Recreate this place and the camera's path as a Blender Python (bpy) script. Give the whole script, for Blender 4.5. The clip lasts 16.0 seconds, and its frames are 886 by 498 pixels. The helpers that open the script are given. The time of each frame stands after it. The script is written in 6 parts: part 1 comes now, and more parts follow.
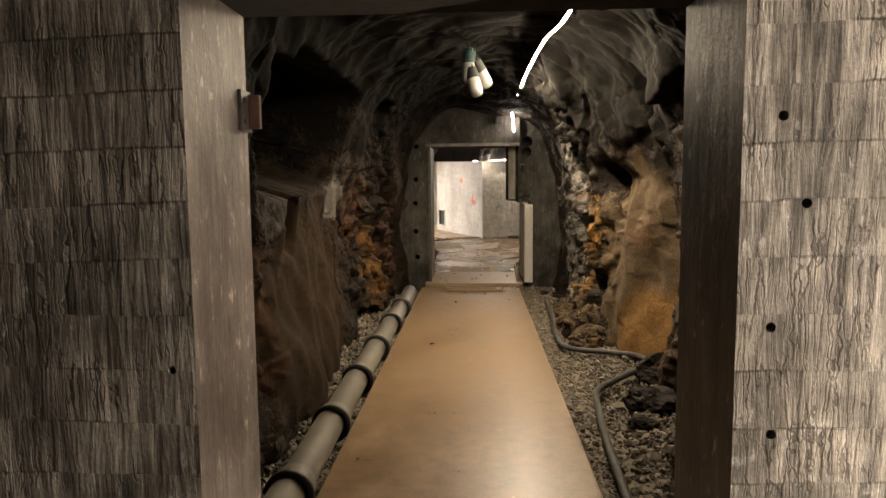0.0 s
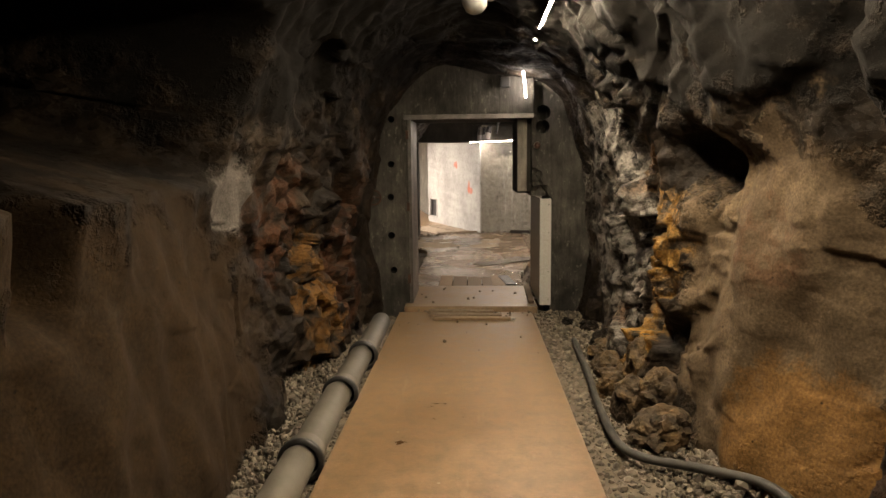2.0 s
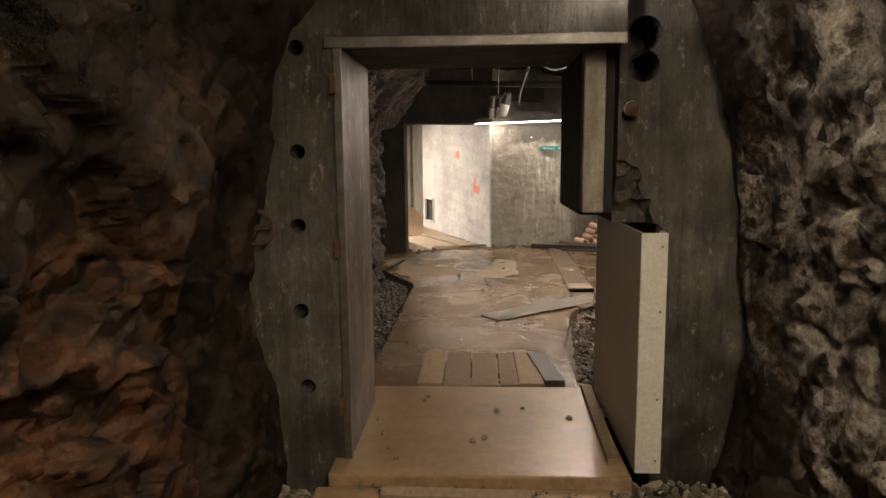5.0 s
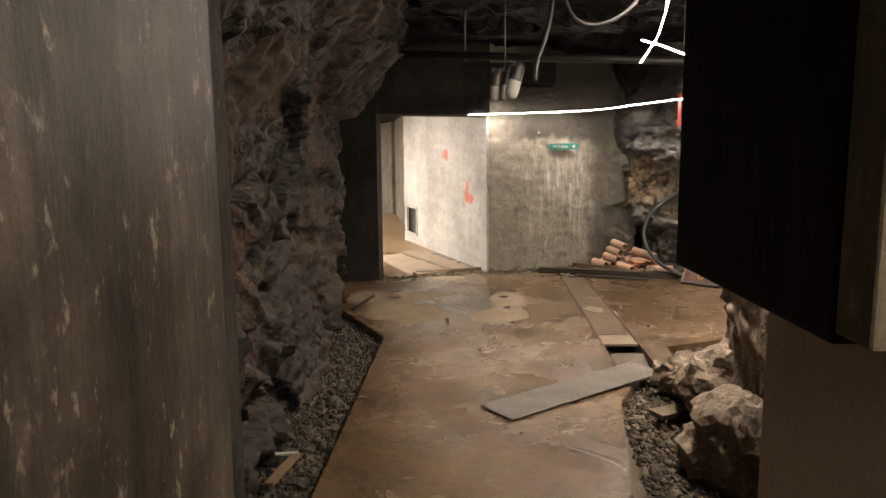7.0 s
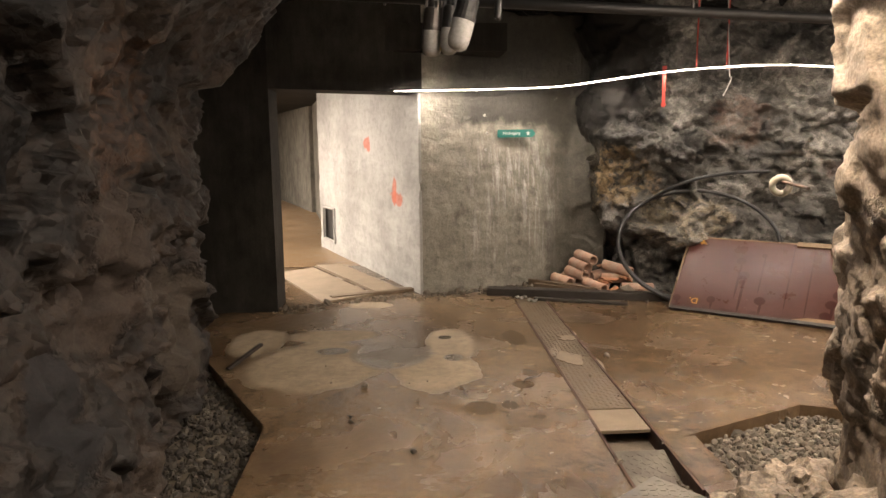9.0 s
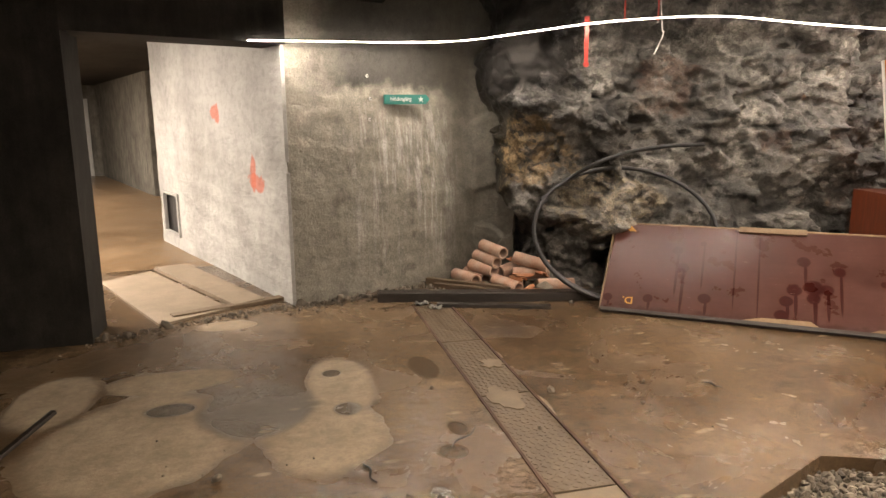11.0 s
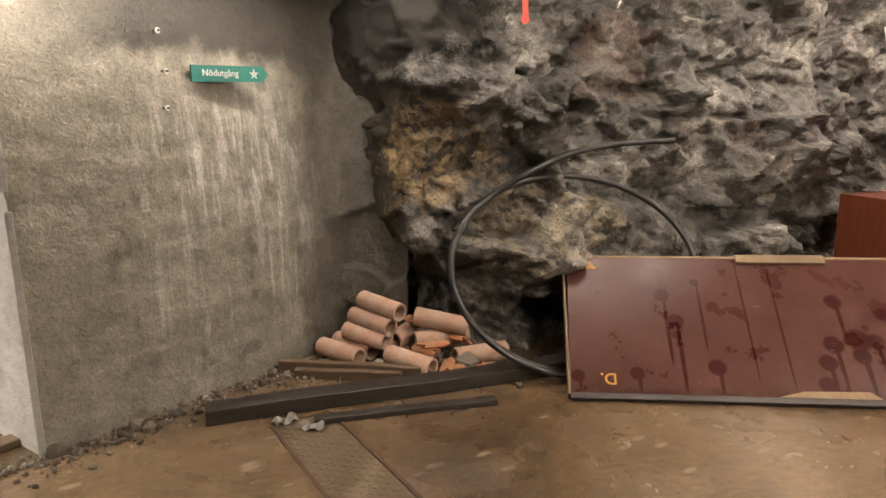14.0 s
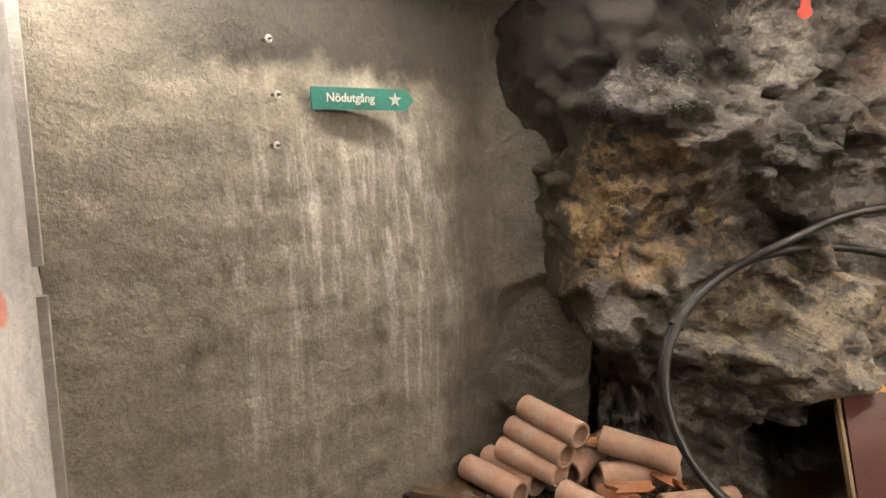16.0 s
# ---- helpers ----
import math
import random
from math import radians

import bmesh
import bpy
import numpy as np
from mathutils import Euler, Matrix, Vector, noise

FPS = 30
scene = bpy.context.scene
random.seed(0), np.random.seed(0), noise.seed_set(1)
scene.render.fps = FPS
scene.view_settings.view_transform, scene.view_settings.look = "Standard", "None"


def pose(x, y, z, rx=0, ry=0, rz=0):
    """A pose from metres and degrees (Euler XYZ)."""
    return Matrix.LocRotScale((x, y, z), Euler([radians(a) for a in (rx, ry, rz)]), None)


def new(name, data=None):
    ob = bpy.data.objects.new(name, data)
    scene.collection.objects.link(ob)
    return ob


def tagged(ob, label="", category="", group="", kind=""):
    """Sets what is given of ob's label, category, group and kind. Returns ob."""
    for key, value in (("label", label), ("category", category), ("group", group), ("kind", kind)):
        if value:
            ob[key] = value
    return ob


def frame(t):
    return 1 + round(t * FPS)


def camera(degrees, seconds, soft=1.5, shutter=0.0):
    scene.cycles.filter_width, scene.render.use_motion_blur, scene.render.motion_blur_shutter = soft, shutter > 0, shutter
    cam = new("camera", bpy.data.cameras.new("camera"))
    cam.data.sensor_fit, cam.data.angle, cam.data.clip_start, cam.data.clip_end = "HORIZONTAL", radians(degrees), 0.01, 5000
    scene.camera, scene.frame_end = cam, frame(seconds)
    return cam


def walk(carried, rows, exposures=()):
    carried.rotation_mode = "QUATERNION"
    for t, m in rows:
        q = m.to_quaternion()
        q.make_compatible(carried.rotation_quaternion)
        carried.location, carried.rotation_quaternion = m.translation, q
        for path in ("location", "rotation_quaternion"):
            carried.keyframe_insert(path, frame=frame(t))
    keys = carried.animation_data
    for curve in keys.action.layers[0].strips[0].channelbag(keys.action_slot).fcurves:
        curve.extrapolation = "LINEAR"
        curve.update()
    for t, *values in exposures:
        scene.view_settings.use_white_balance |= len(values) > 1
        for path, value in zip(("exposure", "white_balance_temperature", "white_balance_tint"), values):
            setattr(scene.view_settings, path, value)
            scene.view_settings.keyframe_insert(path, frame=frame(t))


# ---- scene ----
cam = camera(66.3, 16.0)
METRES, EYE, TILT, LEAN, TURN = 15.6, 1.5, 0.0, 0.0, 2.8
ROWS = [
    (0.0, 0.0, 0.0, 0.0, -0.05, -5.76, 0.54),
    (0.5, 0.0021, 0.0431, 0.0004, -0.36, -6.26, 0.52),
    (1.0, 0.0037, 0.0851, 0.0005, -0.35, -6.57, 0.59),
    (1.5, 0.007, 0.1257, 0.0014, -0.36, -6.87, 0.62),
    (2.0, 0.0076, 0.1663, 0.0008, -0.36, -7.1, 0.6),
    (2.5, 0.0063, 0.2075, -0.0008, -0.31, -7.2, 0.56),
    (3.0, 0.0089, 0.2503, 0.001, -0.21, -7.21, 0.6),
    (3.5, 0.0104, 0.2944, -0.0001, -0.04, -7.21, 0.55),
    (4.0, 0.0148, 0.3377, -0.0002, 0.15, -7.5, 0.53),
    (6.5, 0.0238, 0.5361, 0.0003, -0.01, -7.98, 0.46),
    (7.0, 0.0223, 0.5719, -0.0003, -0.82, -7.88, 0.49),
    (7.5, 0.0256, 0.6079, -0.0029, -3.35, -7.78, 0.51),
    (8.0, 0.027, 0.6406, -0.0017, -4.53, -7.74, 0.55),
    (10.5, 0.039, 0.7657, -0.0003, -13.4, -11.03, 0.4),
    (11.0, 0.0363, 0.7855, -0.0038, -17.92, -10.95, 0.47),
    (11.5, 0.0374, 0.8078, -0.0066, -25.14, -10.76, 0.51),
    (12.0, 0.0421, 0.8297, -0.0071, -31.09, -10.78, 0.61),
    (12.5, 0.0438, 0.8526, -0.0068, -35.67, -11.0, 0.78),
    (13.0, 0.047, 0.8757, -0.0079, -37.43, -11.36, 0.76),
    (13.5, 0.0525, 0.8977, -0.0059, -37.04, -11.76, 0.8),
    (14.0, 0.0568, 0.9236, -0.0055, -35.7, -11.76, 0.78),
    (14.5, 0.0636, 0.9467, -0.0067, -33.95, -11.58, 0.68),
    (15.0, 0.0706, 0.9666, -0.0068, -30.61, -10.63, 0.72),
    (15.5, 0.0759, 0.9834, -0.0071, -26.37, -9.73, 0.59),
    (16.0, 0.0807, 0.9903, -0.0046, -24.93, -8.75, 0.54),
]
walk(cam, [(t, pose(0, 0, EYE, TILT, LEAN, TURN) @ pose(METRES * x, METRES * y, METRES * z, 90 + pitch, roll, yaw)) for t, x, y, z, yaw, pitch, roll in ROWS])

# ---- world: no daylight reaches this place ----
world = bpy.data.worlds.new("world")
world.use_nodes = True
world.node_tree.nodes["Background"].inputs[0].default_value = (0.9, 0.85, 0.75, 1)
world.node_tree.nodes["Background"].inputs[1].default_value = 0.0
scene.world = world
STRIP_POWER = 305.0
TUNNEL_POWER = 1120.0
ANTEROOM_POWER = 1120.0
CORRIDOR_POWER = 3200.0
CROSS_POWER = 1000.0
scene.view_settings.exposure = 0.0


# ---- materials ----
ALBEDO_SCALE = 0.54


class Nodes:
    """Small wrapper that keeps node building short."""

    def __init__(self, name):
        self.mat = bpy.data.materials.new(name)
        self.mat.use_nodes = True
        self.t = self.mat.node_tree
        self.bsdf = self.t.nodes["Principled BSDF"]
        self.coord = self.t.nodes.new("ShaderNodeTexCoord").outputs["Object"]

    def link(self, a, b):
        self.t.links.new(a, b)

    def put(self, socket, v):
        if hasattr(v, "links"):
            self.link(v, socket)
        else:
            socket.default_value = v

    def mapped(self, scale, offset=(0, 0, 0)):
        n = self.t.nodes.new("ShaderNodeMapping")
        n.inputs["Scale"].default_value = scale
        n.inputs["Location"].default_value = offset
        self.link(self.coord, n.inputs["Vector"])
        return n.outputs[0]

    def noise(self, scale, detail=4, rough=0.55, stretch=None, warp=0.0, offset=(0, 0, 0)):
        n = self.t.nodes.new("ShaderNodeTexNoise")
        n.inputs["Scale"].default_value = scale
        n.inputs["Detail"].default_value = detail
        n.inputs["Roughness"].default_value = rough
        n.inputs["Distortion"].default_value = warp
        self.link(self.mapped(stretch or (1, 1, 1), offset), n.inputs["Vector"])
        return n.outputs["Fac"]

    def voronoi(self, scale, feature="F1", out="Distance", stretch=None):
        n = self.t.nodes.new("ShaderNodeTexVoronoi")
        n.feature = feature
        n.inputs["Scale"].default_value = scale
        self.link(self.mapped(stretch or (1, 1, 1)), n.inputs["Vector"])
        return n.outputs[out]

    def split(self, scale, stretch=(1, 1, 1), bend=0.25):
        """Split faces: a height made of one tilted plane a cell, and a random tone a cell."""
        wob = self.t.nodes.new("ShaderNodeTexNoise")
        wob.inputs["Scale"].default_value, wob.inputs["Detail"].default_value = 0.9 * scale, 3
        self.link(self.coord, wob.inputs["Vector"])
        at = self.t.nodes.new("ShaderNodeVectorMath")
        at.operation = "MULTIPLY_ADD"
        self.link(wob.outputs["Color"], at.inputs[0])
        at.inputs[1].default_value = (bend, bend, bend)
        self.link(self.mapped(tuple(scale * k for k in stretch)), at.inputs[2])
        v = self.t.nodes.new("ShaderNodeTexVoronoi")
        v.inputs["Scale"].default_value = 1.0
        self.link(at.outputs[0], v.inputs["Vector"])
        off = self.t.nodes.new("ShaderNodeVectorMath")
        off.operation = "SUBTRACT"
        self.link(at.outputs[0], off.inputs[0]), self.link(v.outputs["Position"], off.inputs[1])
        tilt = self.t.nodes.new("ShaderNodeVectorMath")
        tilt.operation = "SUBTRACT"
        self.link(v.outputs["Color"], tilt.inputs[0])
        tilt.inputs[1].default_value = (0.5, 0.5, 0.5)
        dot = self.t.nodes.new("ShaderNodeVectorMath")
        dot.operation = "DOT_PRODUCT"
        self.link(off.outputs[0], dot.inputs[0]), self.link(tilt.outputs[0], dot.inputs[1])
        sep = self.t.nodes.new("ShaderNodeSeparateColor")
        self.link(v.outputs["Color"], sep.inputs[0])
        tone = sep.outputs[0]
        return self.math("MULTIPLY_ADD", tone, 0.35, dot.outputs["Value"]), sep.outputs[1]

    def ramp(self, fac, stops):
        n = self.t.nodes.new("ShaderNodeValToRGB")
        e = n.color_ramp.elements
        while len(e) < len(stops):
            e.new(0.5)
        for el, (p, c) in zip(e, stops):
            el.position = p
            el.color = (*c, 1) if hasattr(c, "__len__") else (c, c, c, 1)
        self.link(fac, n.inputs[0])
        return n.outputs[0]

    def step(self, fac, lo, hi):
        n = self.t.nodes.new("ShaderNodeMapRange")
        n.interpolation_type = "SMOOTHSTEP"
        self.link(fac, n.inputs[0])
        n.inputs[1].default_value, n.inputs[2].default_value = lo, hi
        return n.outputs[0]

    def math(self, op, a, b=0.0, c=0.0):
        n = self.t.nodes.new("ShaderNodeMath")
        n.operation = op
        self.put(n.inputs[0], a), self.put(n.inputs[1], b), self.put(n.inputs[2], c)
        return n.outputs[0]

    def mix(self, fac, a, b, mode="MIX"):
        n = self.t.nodes.new("ShaderNodeMix")
        n.data_type, n.blend_type = "RGBA", mode
        self.put(n.inputs[0], fac)
        for s, v in ((n.inputs[6], a), (n.inputs[7], b)):
            self.put(s, (*v, 1) if isinstance(v, tuple) and len(v) == 3 else v)
        return n.outputs[2]

    def blob(self, centre, radius, wobble=None, amount=0.3):
        """1 inside an ellipsoid at centre, falling to 0 at its edge, which a noise makes uneven."""
        s = tuple(1.0 / r for r in radius)
        n = self.mapped(s, tuple(-c * k for c, k in zip(centre, s)))
        d = self.t.nodes.new("ShaderNodeVectorMath")
        d.operation = "LENGTH"
        self.link(n, d.inputs[0])
        v = d.outputs["Value"]
        if wobble is not None:
            v = self.math("MULTIPLY_ADD", self.math("SUBTRACT", wobble, 0.5), amount * 4, v)
        return self.step(v, 1.0, 0.75)

    def axis(self, i):
        n = self.t.nodes.new("ShaderNodeSeparateXYZ")
        self.link(self.coord, n.inputs[0])
        return n.outputs[i]

    def tint(self):
        return self.t.nodes.new("ShaderNodeObjectInfo").outputs["Random"]

    def island(self):
        return self.t.nodes.new("ShaderNodeNewGeometry").outputs["Random Per Island"]

    def bump(self, *layers):
        prev = None
        for height, strength, dist in layers:
            n = self.t.nodes.new("ShaderNodeBump")
            n.inputs["Strength"].default_value, n.inputs["Distance"].default_value = strength, dist
            self.link(height, n.inputs["Height"])
            if prev is not None:
                self.link(prev, n.inputs["Normal"])
            prev = n.outputs[0]
        self.link(prev, self.bsdf.inputs["Normal"])

    def finish(self, color, rough, metal=0.0, spec=None):
        if hasattr(color, "links"):
            # all textured base colours are scaled down so bounced light fills shade less
            color = self.mix(1.0, color, (ALBEDO_SCALE, ALBEDO_SCALE, ALBEDO_SCALE), "MULTIPLY")
        self.put(self.bsdf.inputs["Base Color"], (*color, 1) if isinstance(color, tuple) and len(color) == 3 else color)
        self.put(self.bsdf.inputs["Roughness"], rough)
        self.bsdf.inputs["Metallic"].default_value = metal
        if spec is not None:
            self.bsdf.inputs["Specular IOR Level"].default_value = spec
        return self.mat


def simple(name, a, b, scale=8.0, rough=0.6, metal=0.0, fine=120.0, bump=0.3, stretch=None, random_tint=0.0):
    """Two tones broken by noise at two scales, with fine relief."""
    n = Nodes(name)
    big, small = n.noise(scale, 5, 0.6, stretch), n.noise(fine, 3, 0.6, stretch)
    c = n.mix(n.step(big, 0.3, 0.7), a, b)
    c = n.mix(0.5, c, n.ramp(small, [(0.25, 0.45), (0.75, 1.0)]), "MULTIPLY")
    if random_tint:
        c = n.mix(random_tint, c, n.ramp(n.tint(), [(0, 0.35), (1, 1.0)]), "MULTIPLY")
    n.bump((small, bump, 0.002), (big, bump, 0.004))
    return n.finish(c, n.math("MULTIPLY_ADD", small, 0.25, rough - 0.12), metal)


def concrete(name, a, b, streaks=0.5, boards=0.0, relief=0.5, rough=0.85, combed=0.0, flecks=0.0):
    """Cast concrete: board marks across, drips down, pores, pale flecks where the skin has worn."""
    n = Nodes(name)
    cloud, pores = n.noise(1.6, 6, 0.6), n.noise(90, 4, 0.7)
    blotch = n.noise(7, 6, 0.65, (1, 1, 0.6))
    drip = n.noise(1.0, 5, 0.65, (24, 24, 1.3))
    c = n.mix(n.step(cloud, 0.3, 0.7), a, b)
    c = n.mix(0.7, c, n.ramp(blotch, [(0.3, 0.35), (0.5, 0.9), (0.7, 1.4)]), "MULTIPLY")
    c = n.mix(streaks, c, n.ramp(drip, [(0.3, 0.25), (0.5, 0.75), (0.72, 1.25)]), "MULTIPLY")
    comb = n.t.nodes.new("ShaderNodeTexNoise")
    comb.inputs["Scale"].default_value, comb.inputs["Detail"].default_value = 1.0, 5
    comb.inputs["Roughness"].default_value, comb.inputs["Distortion"].default_value = 0.6, 0.35
    vec = n.mapped((30, 30, 3.2) if combed > 0.5 else (40, 40, 8.0))
    joint = None
    if boards:
        wavy = n.math("MULTIPLY_ADD", n.noise(1.2, 3, 0.5), 0.08, n.axis(2))
        z = n.math("MULTIPLY", wavy, 1.0 / boards)
        saw = n.math("ABSOLUTE", n.math("SUBTRACT", n.math("FRACT", z), 0.5))
        joint = n.math("MULTIPLY", n.step(saw, 0.5, 0.47), n.step(n.noise(3, 4, 0.6), 0.35, 0.6))
        seam = n.math("MULTIPLY", n.step(saw, 0.462, 0.492), n.step(n.noise(3, 4, 0.6), 0.4, 0.6))
        tone = n.t.nodes.new("ShaderNodeTexWhiteNoise")
        tone.noise_dimensions = "1D"
        n.link(n.math("FLOOR", z), tone.inputs["W"])
        c = n.mix(0.13, c, n.ramp(tone.outputs["Value"], [(0, 0.45), (1, 1.2)]), "MULTIPLY")
        shift = n.t.nodes.new("ShaderNodeVectorMath")
        shift.operation = "MULTIPLY_ADD"
        n.link(tone.outputs["Color"], shift.inputs[0])
        shift.inputs[1].default_value = (40, 40, 40)
        n.link(vec, shift.inputs[2])
        vec = shift.outputs[0]
    n.link(vec, comb.inputs["Vector"])
    comb = comb.outputs["Fac"]
    c = n.mix(combed * 0.8, c, n.ramp(comb, [(0.34, 0.12), (0.44, 0.6), (0.54, 1.0), (0.68, 1.6)]), "MULTIPLY")
    if combed > 0.5:
        c = n.mix(0.8, c, n.ramp(n.noise(2.6, 5, 0.6, None, 0.4), [(0.34, 0.35), (0.5, 0.85), (0.66, 1.35)]), "MULTIPLY")
        c = n.mix(n.math("MULTIPLY", seam, 0.75), c, (0.045, 0.038, 0.03))
    crack = None
    if combed > 0.5:
        cells = n.t.nodes.new("ShaderNodeTexVoronoi")
        cells.feature = "DISTANCE_TO_EDGE"
        cells.inputs["Scale"].default_value = 1.0
        bent = n.t.nodes.new("ShaderNodeVectorMath")
        bent.operation = "MULTIPLY_ADD"
        wobble = n.t.nodes.new("ShaderNodeTexNoise")
        wobble.inputs["Scale"].default_value = 30.0
        n.link(n.coord, wobble.inputs["Vector"])
        n.link(wobble.outputs["Color"], bent.inputs[0])
        bent.inputs[1].default_value = (0.8, 0.8, 0.5)
        n.link(n.mapped((58, 58, 3.6)), bent.inputs[2])
        n.link(bent.outputs[0], cells.inputs["Vector"])
        crack = n.math("MULTIPLY", n.step(cells.outputs["Distance"], 0.10, 0.02), n.step(n.noise(6, 5, 0.65), 0.44, 0.6))
        c = n.mix(n.math("MULTIPLY", crack, 0.6), c, (0.05, 0.043, 0.034))
    if flecks:
        spots = n.math("MULTIPLY", n.step(n.noise(26, 6, 0.7, (1, 1, 0.5)), 0.56, 0.66), n.step(blotch, 0.42, 0.6))
        c = n.mix(n.math("MULTIPLY", spots, flecks), c, tuple(min(1.0, v * 1.9) for v in b))
    c = n.mix(0.5, c, n.ramp(pores, [(0.3, 0.45), (0.55, 1.0)]), "MULTIPLY")
    layers = [(pores, 0.5 * relief, 0.003), (comb, relief, 0.003 + 0.011 * combed), (blotch, 0.4, 0.008), (cloud, 0.4, 0.02)]
    if crack is not None:
        layers.append((n.math("SUBTRACT", 1.0, crack), 0.5, 0.005))
    if joint is not None:
        layers.append((joint, 0.06, 0.003))
    n.bump(*layers)
    return n.finish(c, rough, 0.0, 0.2)


def rock(name, stops, ochre=(), mud=(), wet=0.0, scale=1.0, crisp=1.0, sheen=0.12):
    """Blasted rock: split faces of differing tone, mineral patches, ochre stains, and smooth mud or sprayed mortar
    where the rock has them; mud entries also carry painted roof shade.
    """
    n = Nodes(name)
    cloud = n.noise(1.7 * scale, 8, 0.62, None, 0.3)
    mid, fine = n.noise(7 * scale, 8, 0.66, None, 0.2), n.noise(75, 5, 0.65)
    big, tone_big = n.split(4.2 * scale, (1, 1, 1.4))
    small, tone_small = n.split(13.0 * scale, (1, 1, 1.5))
    tiny, tone_tiny = n.split(38.0, (1, 1, 1.3))
    where = n.math("MULTIPLY_ADD", n.math("SUBTRACT", tone_big, 0.5), 0.10, cloud)
    where = n.math("MULTIPLY_ADD", n.math("SUBTRACT", tone_small, 0.5), 0.07, where)
    c = n.ramp(where, stops)
    c = n.mix(0.75, c, n.ramp(mid, [(0.3, 0.3), (0.5, 0.85), (0.7, 1.35)]), "MULTIPLY")
    c = n.mix(0.35, c, n.ramp(tone_tiny, [(0.0, 0.45), (0.7, 1.0), (1.0, 1.6)]), "MULTIPLY")
    soft = n.noise(3.5, 6, 0.7)
    calm = None
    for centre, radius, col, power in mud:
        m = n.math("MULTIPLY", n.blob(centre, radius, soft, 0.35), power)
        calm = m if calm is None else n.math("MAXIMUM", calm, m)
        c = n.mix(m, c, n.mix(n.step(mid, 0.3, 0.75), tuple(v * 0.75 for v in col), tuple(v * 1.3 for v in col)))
    for centre, radius, col, power in ochre:
        here = n.math("MULTIPLY", n.blob(centre, radius, soft, 0.5), power)
        face = n.math("MULTIPLY_ADD", tone_small, 0.14, mid)
        c = n.mix(n.math("MULTIPLY", here, n.step(face, 0.44, 0.68)), c, n.mix(tone_big, tuple(v * 0.65 for v in col), tuple(v * 1.25 for v in col)))
    c = n.mix(0.65, c, n.ramp(fine, [(0.32, 0.3), (0.64, 1.35)]), "MULTIPLY")
    pits = n.step(n.voronoi(17, "F1", "Distance"), 0.16, 0.06)
    c = n.mix(n.math("MULTIPLY", pits, n.step(mid, 0.5, 0.62)), c, (0.006, 0.005, 0.004))
    if calm is not None:
        keep = n.math("MULTIPLY_ADD", calm, -0.92, 1.0)
        big, small, tiny = n.math("MULTIPLY", big, keep), n.math("MULTIPLY", small, keep), n.math("MULTIPLY", tiny, keep)
    n.bump((fine, 0.35, 0.005), (tiny, 0.6 * crisp, 0.014), (small, 0.75 * crisp, 0.045), (big, 0.7 * crisp, 0.10), (mid, 0.3, 0.02))
    gloss = n.math("MULTIPLY_ADD", mid, 0.35, 0.5 - wet)
    if calm is not None:
        gloss = n.math("MULTIPLY_ADD", calm, 0.25, gloss)
    return n.finish(c, gloss, 0.0, sheen)


def glow(name, colour, power):
    n = Nodes(name)
    n.bsdf.inputs["Emission Color"].default_value = (*colour, 1)
    n.bsdf.inputs["Emission Strength"].default_value = power
    return n.finish((0.8, 0.8, 0.8), 0.4)


def painted_slab():
    n = Nodes("painted_slab")
    cloud, fine, specks = n.noise(1.3, 6, 0.6), n.noise(60, 4, 0.7), n.voronoi(5, "F1", "Distance")
    c = n.ramp(cloud, [(0.25, (0.24, 0.150, 0.075)), (0.5, (0.33, 0.215, 0.115)), (0.75, (0.41, 0.28, 0.16))])
    edge = n.step(n.math("ADD", n.axis(0), n.math("MULTIPLY", n.noise(2.2, 5, 0.6), 0.25)), 0.36, 0.62)
    c = n.mix(n.math("MULTIPLY", edge, 0.5), c, (0.36, 0.26, 0.17))
    c = n.mix(n.step(specks, 0.06, 0.02), c, (0.55, 0.44, 0.3))
    c = n.mix(0.35, c, n.ramp(fine, [(0.3, 0.6), (0.6, 1.05)]), "MULTIPLY")
    grime = n.noise(9, 7, 0.7)
    c = n.mix(0.65, c, n.ramp(grime, [(0.33, 0.4), (0.6, 1.15)]), "MULTIPLY")
    grit = n.step(n.voronoi(38, "F1", "Distance"), 0.13, 0.05)
    c = n.mix(n.math("MULTIPLY", grit, n.step(n.noise(3.0, 4, 0.6), 0.5, 0.65)), c, (0.05, 0.035, 0.02))
    scuff = n.noise(1.0, 5, 0.7, (9, 1.2, 1))
    c = n.mix(n.math("MULTIPLY", n.step(scuff, 0.6, 0.7), 0.25), c, (0.5, 0.38, 0.25))
    n.bump((fine, 0.25, 0.002), (grime, 0.3, 0.004), (cloud, 0.3, 0.01))
    return n.finish(c, n.mix(0.5, n.ramp(cloud, [(0.3, 0.25), (0.7, 0.5)]), n.ramp(grime, [(0.3, 0.2), (0.7, 0.55)])))


